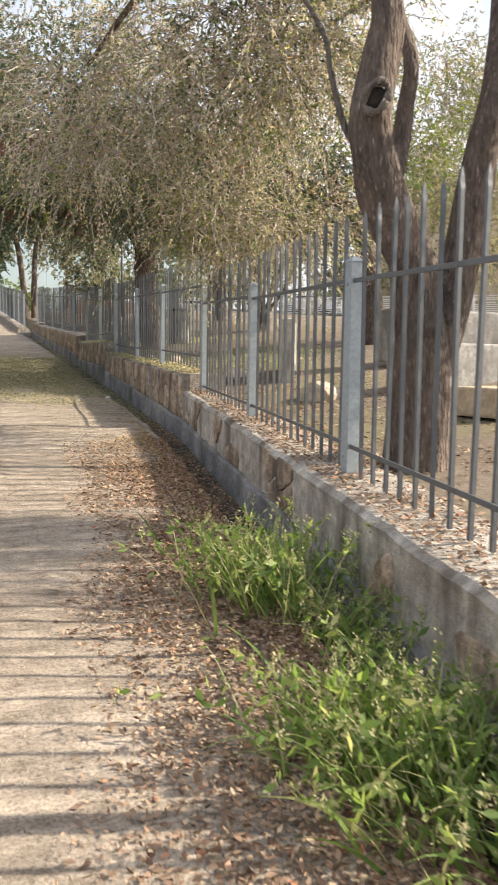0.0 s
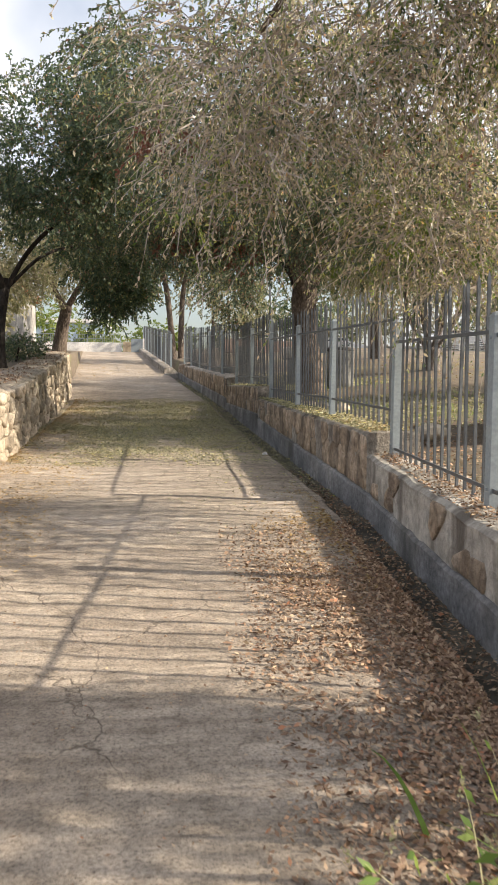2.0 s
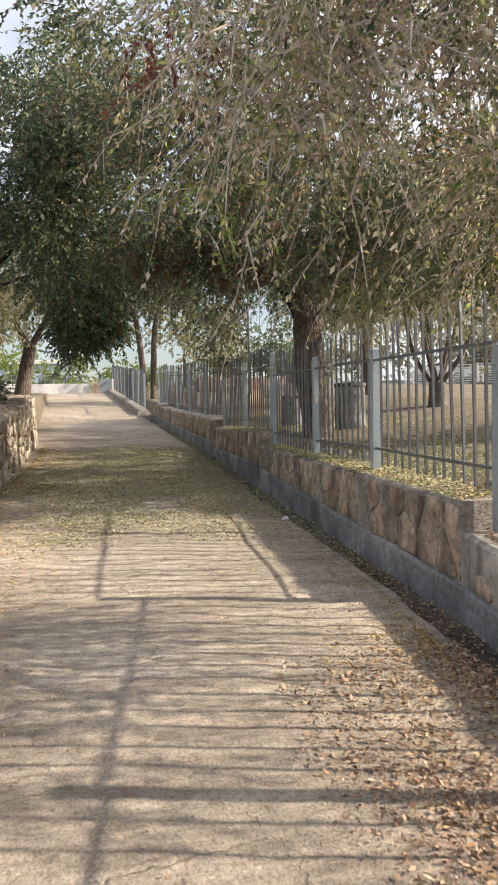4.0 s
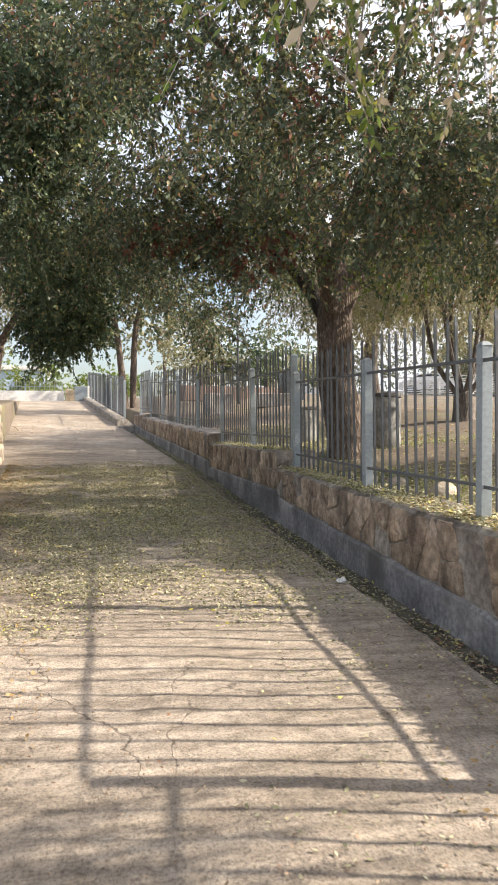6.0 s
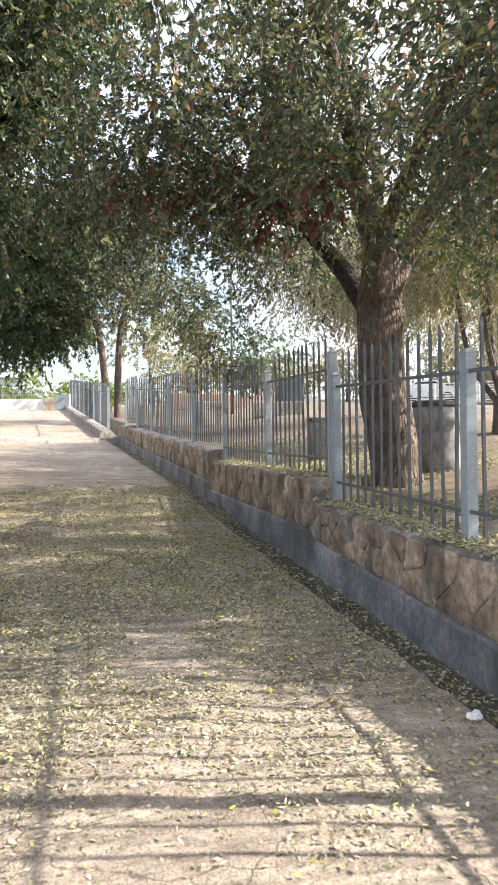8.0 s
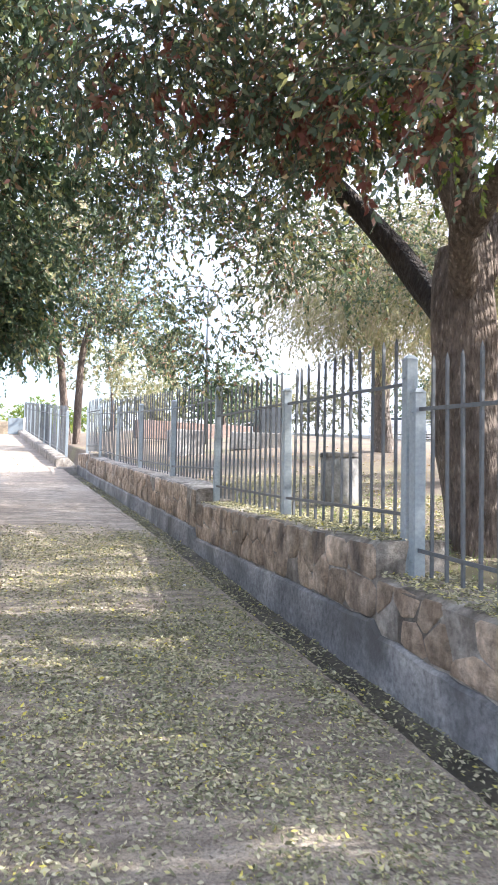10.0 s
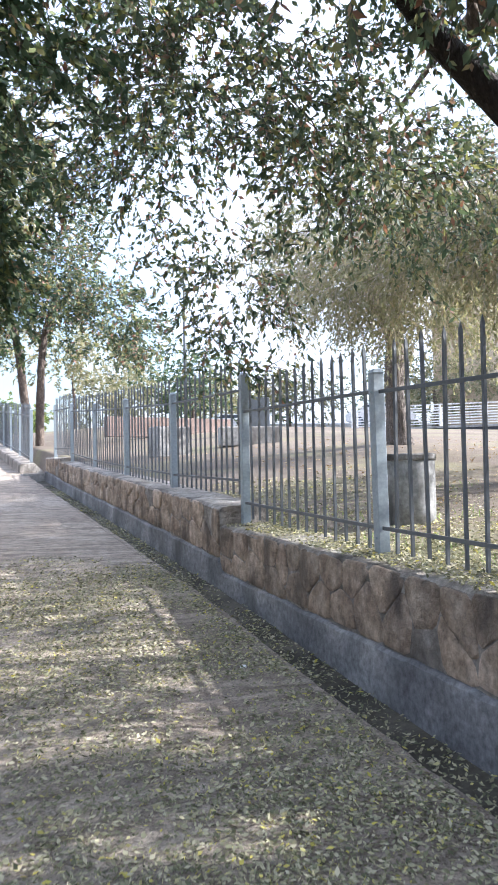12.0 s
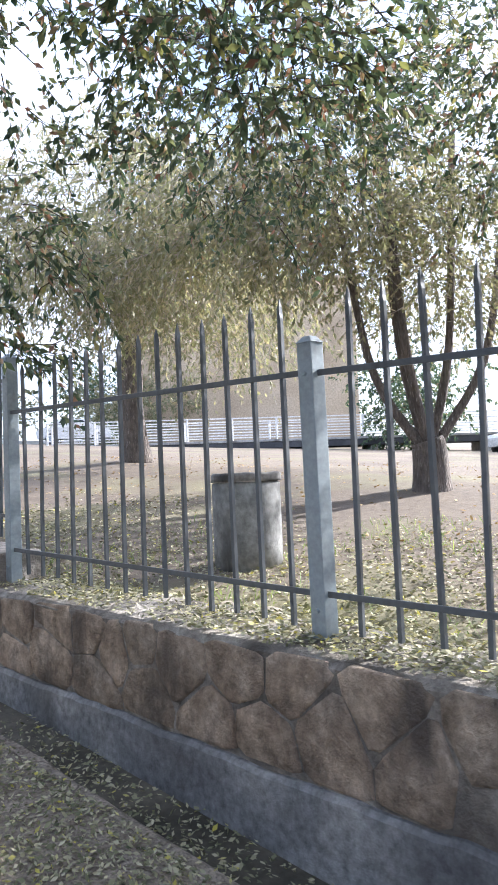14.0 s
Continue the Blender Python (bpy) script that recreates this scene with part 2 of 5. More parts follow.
LEAF_PALE = leaf_mat("grey_olive_leaves", [(0.0, (0.176, 0.189, 0.121)), (0.6, (0.284, 0.277, 0.189)), (1.0, (0.419, 0.365, 0.270))], 0.45)
LITTER_BROWN = leaf_mat("fallen_brown_leaves", [(0.0, (0.13, 0.08, 0.055)), (0.4, (0.26, 0.17, 0.115)), (0.75, (0.41, 0.29, 0.20)), (0.92, (0.52, 0.40, 0.28)), (1.0, (0.40, 0.18, 0.10))], 0.1, 0.8)
LITTER_GREEN = leaf_mat("fallen_yellow_green_leaves", [(0.0, (0.13, 0.135, 0.08)), (0.35, (0.27, 0.265, 0.16)), (0.6, (0.43, 0.40, 0.27)), (0.88, (0.56, 0.52, 0.37)), (0.96, (0.58, 0.53, 0.19)), (1.0, (0.58, 0.51, 0.10))], 0.12, 0.8)
LITTER_GOLD = leaf_mat("fallen_golden_leaves", [(0.0, (0.26, 0.17, 0.075)), (0.5, (0.40, 0.275, 0.13)), (1.0, (0.47, 0.35, 0.19))], 0.12, 0.8)
GRASS = leaf_mat("green_grass_blades", [(0.0, (0.12, 0.20, 0.055)), (0.5, (0.21, 0.31, 0.09)), (0.85, (0.34, 0.42, 0.15)), (1.0, (0.52, 0.50, 0.28))], 0.5)
STRAW = leaf_mat("pale_seed_stems", [(0.0, (0.30, 0.29, 0.16)), (0.6, (0.42, 0.40, 0.24)), (1.0, (0.5, 0.45, 0.3))], 0.3)
CABLE = rough_mat("black_cable", (0.015, 0.015, 0.015), (0.02, 0.02, 0.02), (0.03, 0.03, 0.03), 3, 20, 0.6)
LITTER_WHITE = rough_mat("crumpled_white_paper", (0.7, 0.7, 0.7), (0.8, 0.8, 0.8), (0.85, 0.85, 0.85), 8, 30)


# ---- builders ----
def lerp_table(table, y):
    if y <= table[0][0]:
        (a, p), (b, q) = table[0], table[1]
    elif y >= table[-1][0]:
        (a, p), (b, q) = table[-2], table[-1]
    else:
        k = next(i for i in range(1, len(table)) if y <= table[i][0])
        (a, p), (b, q) = table[k - 1], table[k]
    return p + (q - p) * (y - a) / (b - a)


def off(y):
    """How far lane and wall lie to the left at y: they bend at the first wall step and again far up the slope."""
    if y < 9.7:
        return -0.085 * (9.7 - y)
    s = max(0.0, y - 22.0)
    return -0.06 * s * s / (s + 2.0) if s else 0.0


ROAD_Z = [(-40, -2.4), (0, 0.02), (20.0, 1.25), (24, 1.56), (36, 2.63), (58.5, 4.90), (64, 4.98), (200, 6.0)]
YARD_Z = [(-40, -1.7), (3, 0.66), (5.5, 0.83), (8.5, 1.02), (9.8, 1.14), (12.35, 1.38), (17.2, 1.60), (18.0, 1.80), (20, 1.87), (22.8, 1.97), (25, 2.24), (28.4, 2.46), (33.7, 2.92), (58, 4.9), (200, 7.0)]


def road_z(y):
    return lerp_table(ROAD_Z, y)


def yard_z(x, y):
    d = max(0.0, x - off(y) - 2.8)
    rise = 0.095 * d if d < 6 else 0.57
    wob = 0.05 * noise.noise((x * 0.5, y * 0.5, 3.0)) * min(1.0, d / 1.5)
    return lerp_table(YARD_Z, y) - 0.03 + rise + wob


def bank_z(x, y):
    d = max(0.0, -2.2 - (x - off(y)))
    top = lerp_table([(-40, -1.2), (8, 1.35), (14, 1.72), (25, 2.85), (30, 3.1), (58, 4.9), (200, 6.5)], y)
    if y < 14:
        top = max(top, road_z(y) + 0.6)
    return top + 0.05 * min(d, 25) + 0.06 * noise.noise((x * 0.4, y * 0.4, 7.0))


def mesh_of(name, verts, faces, mat, smooth=False):
    me = bpy.data.meshes.new(name)
    me.from_pydata([tuple(v) for v in verts], [], faces)
    if mat:
        me.materials.append(mat)
    if smooth:
        me.polygons.foreach_set("use_smooth", [True] * len(me.polygons))
    me.update()
    return me


def bm_mesh(name, bm, mat, smooth=False):
    me = bpy.data.meshes.new(name)
    bmesh.ops.recalc_face_normals(bm, faces=bm.faces)
    bm.to_mesh(me)
    bm.free()
    me.materials.append(mat)
    if smooth:
        me.polygons.foreach_set("use_smooth", [True] * len(me.polygons))
    return me


def quads_mesh(name, verts, mat):
    """A mesh of separate four-cornered pieces from an (n, 4, 3) array."""
    v = np.asarray(verts, dtype=np.float32).reshape(-1, 3)
    n = len(v) // 4
    me = bpy.data.meshes.new(name)
    me.vertices.add(len(v))
    me.vertices.foreach_set("co", v.ravel())
    me.loops.add(len(v))
    me.loops.foreach_set("vertex_index", np.arange(len(v), dtype=np.int32))
    me.polygons.add(n)
    me.polygons.foreach_set("loop_start", np.arange(0, 4 * n, 4, dtype=np.int32))
    me.materials.append(mat)
    me.update(calc_edges=True)
    return me


def part(name, me, parent, label="", kind=""):
    ob = new(name, me)
    ob.parent = parent
    return tagged(ob, label, kind=kind)


def thing(name, at, label, category, group="", kind=""):
    ob = new(name)
    ob.location = at
    ob.empty_display_size = 0.1
    return tagged(ob, label, category, group, kind)


def structure(name, me, label, category):
    return tagged(new(name, me), label, category, kind="structure")


def box_bm(sx, sy, sz, at=(0, 0, 0), bevel=0.0, bm=None):
    bm = bm or bmesh.new()
    r = bmesh.ops.create_cube(bm, size=1.0, matrix=Matrix.LocRotScale(at, None, (sx, sy, sz)))
    if bevel:
        es = {e for v in r["verts"] for e in v.link_edges}
        bmesh.ops.bevel(bm, geom=list(es), offset=bevel, segments=2, profile=0.6, affect="EDGES")
    return bm


def box(name, sx, sy, sz, at, mat, parent=None, label="", bevel=0.006):
    me = bm_mesh(name, box_bm(sx, sy, sz, at, bevel), mat)
    return part(name, me, parent, label)


def tube_data(points, radii, sides=10, rough=0.0, seed=0.0, cap=True):
    """Vertices and faces of a tapered tube along points."""
    pts = [Vector(p) for p in points]
    verts, faces = [], []
    side = Vector((1, 0, 0))
    for i, p in enumerate(pts):
        d = (pts[min(i + 1, len(pts) - 1)] - pts[max(i - 1, 0)]).normalized()
        side = (side - d * side.dot(d))
        side = side.normalized() if side.length > 1e-4 else d.orthogonal().normalized()
        up = d.cross(side)
        for k in range(sides):
            a = 2 * math.pi * k / sides
            dirn = side * math.cos(a) + up * math.sin(a)
            r = radii[i]
            if rough:
                r *= 1 + rough * noise.noise(dirn * 1.6 + p * 1.3 + Vector((seed, 0, 0))) + 0.5 * rough * noise.noise(dirn * 4 + p * 0.7)
            verts.append(p + dirn * r)
    for i in range(len(pts) - 1):
        for k in range(sides):
            a, b = i * sides + k, i * sides + (k + 1) % sides
            faces.append((a, b, b + sides, a + sides))
    if cap:
        faces.append(tuple(range(sides - 1, -1, -1)))
        faces.append(tuple(range((len(pts) - 1) * sides, len(pts) * sides)))
    return verts, faces


def smooth_line(points, n):
    """Catmull-Rom line of n points through the given ones."""
    p = [Vector(q) for q in points]
    p = [2 * p[0] - p[1]] + p + [2 * p[-1] - p[-2]]
    out = []
    segs = len(p) - 3
    for i in range(n):
        u = i / (n - 1) * segs
        k = min(int(u), segs - 1)
        t = u - k
        a, b, c, d = p[k:k + 4]
        out.append(0.5 * ((2 * b) + (c - a) * t + (2 * a - 5 * b + 4 * c - d) * t * t + (3 * b - a - 3 * c + d) * t ** 3))
    return out


def limb(name, points, r0, r1, mat, parent, sides=10, rough=0.16, n=0, power=1.0, flare=0.0, label=""):
    n = n or 6 * len(points)
    line = smooth_line(points, n)
    rad = [r0 + (r1 - r0) * (i / (n - 1)) ** power + flare * math.exp(-i / (n - 1) * 9) for i in range(n)]
    v, f = tube_data(line, rad, sides, rough, r0 * 17)
    return part(name, mesh_of(name, v, f, mat, True), parent, label)


def unit(a):
    return a / np.maximum(np.linalg.norm(a, axis=-1, keepdims=True), 1e-6)


def leaf_quads(base, axis, length, width, rng, roll=None):
    """Folded diamond leaves: base points, directions, lengths."""
    n = len(base)
    axis = unit(axis)
    rnd = rng.normal(size=(n, 3)) if roll is None else roll
    side = unit(np.cross(axis, rnd))
    nor = np.cross(side, axis)
    L, w = length[:, None], width[:, None]
    mid = base + axis * L * 0.45 - nor * L * 0.07
    return np.stack([base, mid + side * w * 0.5, base + axis * L - nor * L * 0.16, mid - side * w * 0.5], axis=1)


def strands(rng, blobs, count, length, droop, per, leaf, shell=0.45, stout=0.0042, gaps=0.02):
    """Hanging twigs in blobs (centre, radii, weight); returns leaf quads and twig quads."""
    wts = np.array([b[2] for b in blobs], float)
    pick = rng.choice(len(blobs), count, p=wts / wts.sum())
    cen = np.array([b[0] for b in blobs], float)[pick]
    rad = np.array([b[1] for b in blobs], float)[pick]
    dirs = unit(rng.normal(size=(count, 3)))
    r = rng.uniform(0, 1, (count, 1)) ** shell
    start = cen + dirs * rad * r
    # knots and gaps so that the outline is uneven
    keep = np.array([noise.noise(Vector(p) * 0.8) + 0.9 * noise.noise(Vector(p) * 2.0) for p in start]) > gaps
    start, dirs = start[keep], dirs[keep]
    n = len(start)
    ln = rng.uniform(length[0], length[1], (n, 1))
    go = unit(dirs * (1, 1, 0.4) + rng.normal(size=(n, 3)) * 0.5)
    steps = 4
    pts = [start]
    for s in range(steps):
        down = np.array([0, 0, -1.0]) * droop * (s + 0.5) / steps
        pts.append(pts[-1] + unit(go * (1 - 0.6 * droop * s / steps) + down + rng.normal(size=(n, 3)) * 0.22) * ln / steps)
    pts = np.stack(pts, axis=1)
    twig = []
    for s in range(steps):
        a, b = pts[:, s], pts[:, s + 1]
        sd = unit(np.cross(b - a, rng.normal(size=(n, 3)))) * (stout * (1.2 - s / steps))
        twig.append(np.stack([a - sd, a + sd, b + sd * 0.7, b - sd * 0.7], axis=1))
    twig = np.concatenate(twig)
    u = rng.uniform(0.1, 1.0, (n, per)) * steps
    k = np.minimum(u.astype(int), steps - 1)
    f = (u - k)[..., None]
    rows = np.arange(n)[:, None]
    base = pts[rows, k] * (1 - f) + pts[rows, k + 1] * f
    along = unit(pts[rows, k + 1] - pts[rows, k])
    axis = along * 0.7 + rng.normal(size=base.shape) * 0.55 + np.array([0, 0, -0.45 * droop])
    base, axis = base.reshape(-1, 3), axis.reshape(-1, 3)
    m = len(base)
    L = rng.uniform(leaf[0], leaf[1], m)
    return leaf_quads(base, axis, L, L * leaf[2], rng), twig


def crown(parent, rng, blobs, count, length, droop, per, leaf, mat, twig_mat=None, shell=0.45, label="", name="crown", stout=0.0042, gaps=0.02):
    lv, tw = strands(rng, blobs, count, length, droop, per, leaf, shell, stout, gaps)
    o = np.array(parent.location)
    part(name, quads_mesh(name, lv - o, mat), parent, label, "stuff")
    if twig_mat:
        part("twig_mass", quads_mesh("twig_mass", tw - o, twig_mat), parent, kind="stuff")


# ---- ground, lane, channel ----
def ground_sheet():
    us = [-400, -200, -100, -60, -40, -28, -20, -15, -11, -8.5, -6.5, -5, -4, -3.2, -2.6, -2.25, -2.15, 2.3, 2.45, 2.78, 3.0, 3.3, 3.7, 4.2, 4.8, 5.5, 6.4, 7.5, 8.8, 10.2, 12, 14, 17, 21, 26, 34, 45, 60, 90, 140, 220, 400]
    ys = [-400, -200, -100, -60, -40, -28, -20] + [-16 + 1.0 * i for i in range(64)] + [50, 53, 56, 58.5, 60, 63, 68, 75, 85, 100, 130, 180, 260, 400]
    verts, faces = [], []
    for y in ys:
        for u in us:
            x = u + off(min(y, 60))
            if u <= -2.25:
                z = bank_z(x, y)
            elif u >= 2.78:
                z = yard_z(x, y)
            else:
                z = road_z(y) - (0.45 if y < 60 else 0.05)
            if y > 60:
                z = z * 0.0 + lerp_table([(60, road_z(60)), (400, 9.0)], y)
            verts.append((x, y, z))
    w = len(us)
    for j in range(len(ys) - 1):
        for i in range(w - 1):
            a = j * w + i
            faces.append((a, a + 1, a + 1 + w, a + w))
    structure("ground", mesh_of("ground", verts, faces, EARTH, True), "dry sandy earth with sparse grass and fallen leaves", "ground")


def edge_x(y):
    return lerp_table([(-40, 1.82), (5.5, 1.82), (8.6, 1.8), (10.4, 1.82), (12, 1.82), (15, 1.77), (60, 1.77)], y)


def lane():
    xs = [-2.7 + 0.09 * i for i in range(51)]
    xs = [x for x in xs if x < 1.78] + [1.80, 1.84]
    ys = [-16 + 0.5 * i for i in range(32)] + [0.1 * i for i in range(281)] + [28.3 + 0.5 * i for i in range(73)]
    verts, faces = [], []
    for y in ys:
        for x in xs:
            z = road_z(y) + 0.018 * noise.noise((x * 1.3, y * 1.3, 0)) + 0.009 * noise.noise((x * 4.0, y * 4.0, 5.0))
            if x > 1.78:
                z = road_z(y) - 0.004
            xe = x if x < 1.0 else 1.0 + (x - 1.0) * (edge_x(y) - 1.0) / 0.84
            verts.append((xe + off(y), y, z))
    w = len(xs)
    for j in range(len(ys) - 1):
        for i in range(w - 1):
            a = j * w + i
            faces.append((a, a + 1, a + 1 + w, a + w))
    structure("road", mesh_of("road", verts, faces, ROAD, True), "worn tan concrete lane climbing a slope, cracked and littered with leaves", "road")


def channel_depth(y):
    return lerp_table([(-40, 0.14), (6, 0.15), (9, 0.15), (36, 0.14), (60, 0.14)], y)


JOG = 36.2


def sweep(profile, y0, y1, step, mat, name):
    """A strip along the lane; profile(y) gives its section as (x, z) from one side to the other."""
    ys, y = [], y0
    while y < y1 - 1e-6:
        ys.append(y)
        y += step
    ys.append(y1)
    verts, faces = [], []
    for y in ys:
        sec = profile(y)
        w = len(sec)
        verts += [(x + off(y), y, z) for x, z in sec]
    for j in range(len(ys) - 1):
        for i in range(w - 1):
            a = j * w + i
            faces.append((a, a + w, a + 1 + w, a + 1))
    if profile(y0)[0] == profile(y0)[-1] or w > 3:
        faces.append(tuple(range(w)))
        faces.append(tuple(range((len(ys) - 1) * w + w - 1, (len(ys) - 1) * w - 1, -1)))
    return mesh_of(name, verts, faces, mat)


ground_sheet()
lane()


def kerb_profile(y):
    z, d = road_z(y), channel_depth(y)
    j = 0.03 * noise.noise((0, y * 1.7, 0)) + 0.022 * noise.noise((0, y * 5.0, 3)) + 0.012 * noise.noise((0, y * 2.9, 8))
    e = edge_x(y)
    return [(e + 0.005, z - d - 0.1), (e + 0.005, z - 0.004 + j * 0.2), (e + 0.06 + j, z - 0.006 + j * 0.3), (e + 0.095 + j, z - 0.03), (e + 0.11, z - d - 0.1)]


structure("channel_kerb", sweep(kerb_profile, -16, JOG, 0.15, ROAD, "channel_kerb"), "rough concrete edge of the drainage channel", "kerb")


def floor_profile(y):
    z = road_z(y) - channel_depth(y)
    k = 0.012 * noise.noise((5, y * 2, 0))
    return [(edge_x(y) + 0.06, z - 0.1), (edge_x(y) + 0.07, z + k), (2.06, z - 0.02), (2.34, z + k + 0.01), (2.34, z - 0.1)]


# floor coloured dark for the shade down in the channel, besides its dirt
structure("drain_channel", sweep(floor_profile, -16, JOG, 0.3, GUTTER, "drain_channel"), "drainage channel full of leaf dirt, its deep shade put into the dark colour", "gutter")

# ---- stepped stone wall under the fence: (from, to, top at from, top at to, plinth top at from, at to) ----
SECTIONS = [
    (-16.0, 9.82, -0.45, 1.11, -0.9, 0.74),
    (9.82, 17.45, 1.33, 1.66, 0.74, 1.28),
    (17.45, 23.1, 1.90, 2.02, 1.36, 1.53),
    (23.1, 33.8, 2.22, 2.96, 1.66, 2.52),
    (33.8, JOG, 3.05, 3.12, 2.56, 2.76),
]
FACE = 2.27


def wall_top(y):
    for a, b, t0, t1, p0, p1 in SECTIONS:
        if a <= y <= b:
            if a < 0:
                return lerp_table([(-16, -0.45), (2.3, 0.655), (3.5, 0.735), (5.9, 0.89), (8.5, 1.04), (9.82, 1.11)], y)
            return t0 + (t1 - t0) * (y - a) / (b - a)
    return road_z(y) + 0.3


def plinth_top(y):
    for a, b, t0, t1, p0, p1 in SECTIONS:
        if a <= y <= b:
            if a < 0:
                return lerp_table([(-16, -0.9), (2.6, 0.24), (3.06, 0.30), (5.85, 0.50), (9.25, 0.68), (9.82, 0.74)], y)
            return p0 + (p1 - p0) * (y - a) / (b - a)
    return road_z(y)


WALLS = []
for i, (a, b, *_rest) in enumerate(SECTIONS):
    def body(y, a=a, b=b):
        yy = min(max(y, a + 1e-4), b - 1e-4)
        t = wall_top(yy)
        k = 0.018 * noise.noise((3, y * 2.3, 0)) + 0.01 * noise.noise((3, y * 7, 0))
        q = 0.014 * noise.noise((9, y * 3.1, 0))
        low = road_z(y) - 0.5
        return [(FACE + 0.03, low), (FACE + 0.028, t - 0.06), (FACE + 0.022 + q, t - 0.03 + k), (FACE + 0.06 + q, t + k), (FACE + 0.3, t + 0.012), (2.86, t + k), (2.9, low)]
    w = structure("wall_%d" % (i + 1), sweep(body, a, b, 0.12, PLASTER if i == 0 else MORTAR, "wall"), "low plastered stone wall with a leaf-covered top" if i == 0 else "low stepped stone wall with crumbling mortar and a leaf-covered top", "wall")
    WALLS.append((w, a, b))


def plinth_profile(y):
    t = plinth_top(min(max(y, -15.9), JOG - 0.01)) + 0.025 * noise.noise((1, y * 1.6, 4)) + 0.022 * noise.noise((1, y * 5, 4)) + 0.014 * noise.noise((1, y * 13, 4))
    j = 0.01 * noise.noise((8, y * 1.1, 1))
    return [(FACE - 0.02 + j, road_z(y) - 0.5), (FACE - 0.008 + j, t - 0.02), (FACE + 0.012 + j, t), (FACE + 0.07, t + 0.01), (FACE + 0.08, road_z(y) - 0.5)]


structure("plinth", sweep(plinth_profile, -16, JOG, 0.12, PLINTH, "plinth"), "grey cement plinth along the foot of the stone wall", "plinth")

# low kerb wall beyond the jog
def far_kerb(y):
    z = road_z(y)
    return [(1.72, z - 0.4), (1.72, z + 0.22), (1.76, z + 0.26), (2.1, z + 0.27), (2.8, z - 0.4)]


structure("wall_far", sweep(far_kerb, JOG + 0.7, 58.4, 0.4, MORTAR, "wall_far"), "low dark stone kerb wall under the far fence", "wall")
structure("drain_apron", bm_mesh("drain_apron", box_bm(1.0, 0.9, 0.3, (2.2 + off(JOG + 0.4), JOG + 0.42, road_z(JOG + 0.4) - 0.13), 0.02), KERB), "concrete slab where the channel ends", "slab")


# ---- steel picket fence ----
# panels: from, to, lower rail at from / to, upper rail at from / to, tip above the upper rail, foot under the lower rail
PANELS = [
    (-3.6, -0.92, 0.64, 0.75, 1.68, 1.79, 0.44, 0.2),
    (-0.92, 1.74, 0.75, 0.86, 1.79, 1.90, 0.44, 0.2),
    (1.74, 4.38, 0.87, 0.98, 1.90, 2.01, 0.42, 0.2),
    (4.38, 7.05, 0.99, 1.085, 2.015, 2.105, 0.42, 0.2),
    (7.05, 9.72, 1.09, 1.18, 2.13, 2.25, 0.40, 0.16),
    (9.74, 12.35, 1.57, 1.68, 2.48, 2.60, 0.38, 0.16),
    (12.35, 14.68, 1.69, 1.75, 2.61, 2.72, 0.38, 0.16),
    (14.68, 17.36, 1.75, 1.86, 2.72, 2.84, 0.37, 0.16),
    (17.50, 20.10, 2.10, 2.16, 3.04, 3.14, 0.36, 0.16),
    (20.10, 23.0, 2.16, 2.26, 3.15, 3.24, 0.36, 0.16),
    (23.0, 25.66, 2.50, 2.58, 3.48, 3.58, 0.36, 0.16),
    (25.66, 28.4, 2.59, 2.74, 3.58, 3.76, 0.36, 0.16),
    (28.4, 31.1, 2.75, 2.92, 3.76, 3.95, 0.36, 0.16),
    (31.1, 33.7, 2.93, 3.15, 3.95, 4.15, 0.36, 0.16),
    (33.7, 36.2, 3.26, 3.36, 4.25, 4.38, 0.36, 0.16),
]
# posts: y, foot, top
POSTS = [(-3.6, 0.2, 1.83), (-0.92, 0.4, 1.95), (1.74, 0.58, 2.05), (4.38, 0.76, 2.15), (7.05, 0.93, 2.25), (9.73, 1.06, 2.47), (12.35, 1.42, 2.73), (14.68, 1.52, 2.87), (17.36, 1.62, 2.98), (17.49, 1.62, 3.24), (20.10, 1.93, 3.30),
         (23.0, 1.98, 3.66), (25.66, 2.36, 3.73), (28.4, 2.55, 3.92), (31.1, 2.74, 4.10), (33.7, 2.92, 4.34), (36.2, 3.06, 4.55)]
for k in range(9):
    y = 37.3 + 2.6 * k
    POSTS.append((y, road_z(y) + 0.2, road_z(y) + 1.75))
    if k < 8:
        z0, z1 = road_z(y) + 0.4, road_z(y + 2.6) + 0.4
        PANELS.append((y, y + 2.6, z0, z1, z0 + 1.15, z1 + 1.15, 0.36, 0.1))


def fence_x(y):
    return 2.56 + off(y) - (0.5 if y > 36.8 else 0.0)


def picket_mesh():
    """Square bar drawn out to a flattened spear point; one metre of shaft, scaled to length."""
    s, bm = 0.0105, bmesh.new()
    rings = [(0.0, s, s), (0.94, s, s), (0.955, s * 1.25, s * 0.7), (0.975, s * 0.95, s * 0.6), (1.0, s * 0.12, s * 0.12)]
    vs = [[bm.verts.new((a * x, b * y, z)) for x, y in ((1, 1), (-1, 1), (-1, -1), (1, -1))] for z, a, b in rings]
    for lo, hi in zip(vs, vs[1:]):
        for i in range(4):
            bm.faces.new((lo[i], lo[(i + 1) % 4], hi[(i + 1) % 4], hi[i]))
    bm.faces.new(vs[0]), bm.faces.new(vs[-1])
    return bm_mesh("picket", bm, STEEL_DARK)


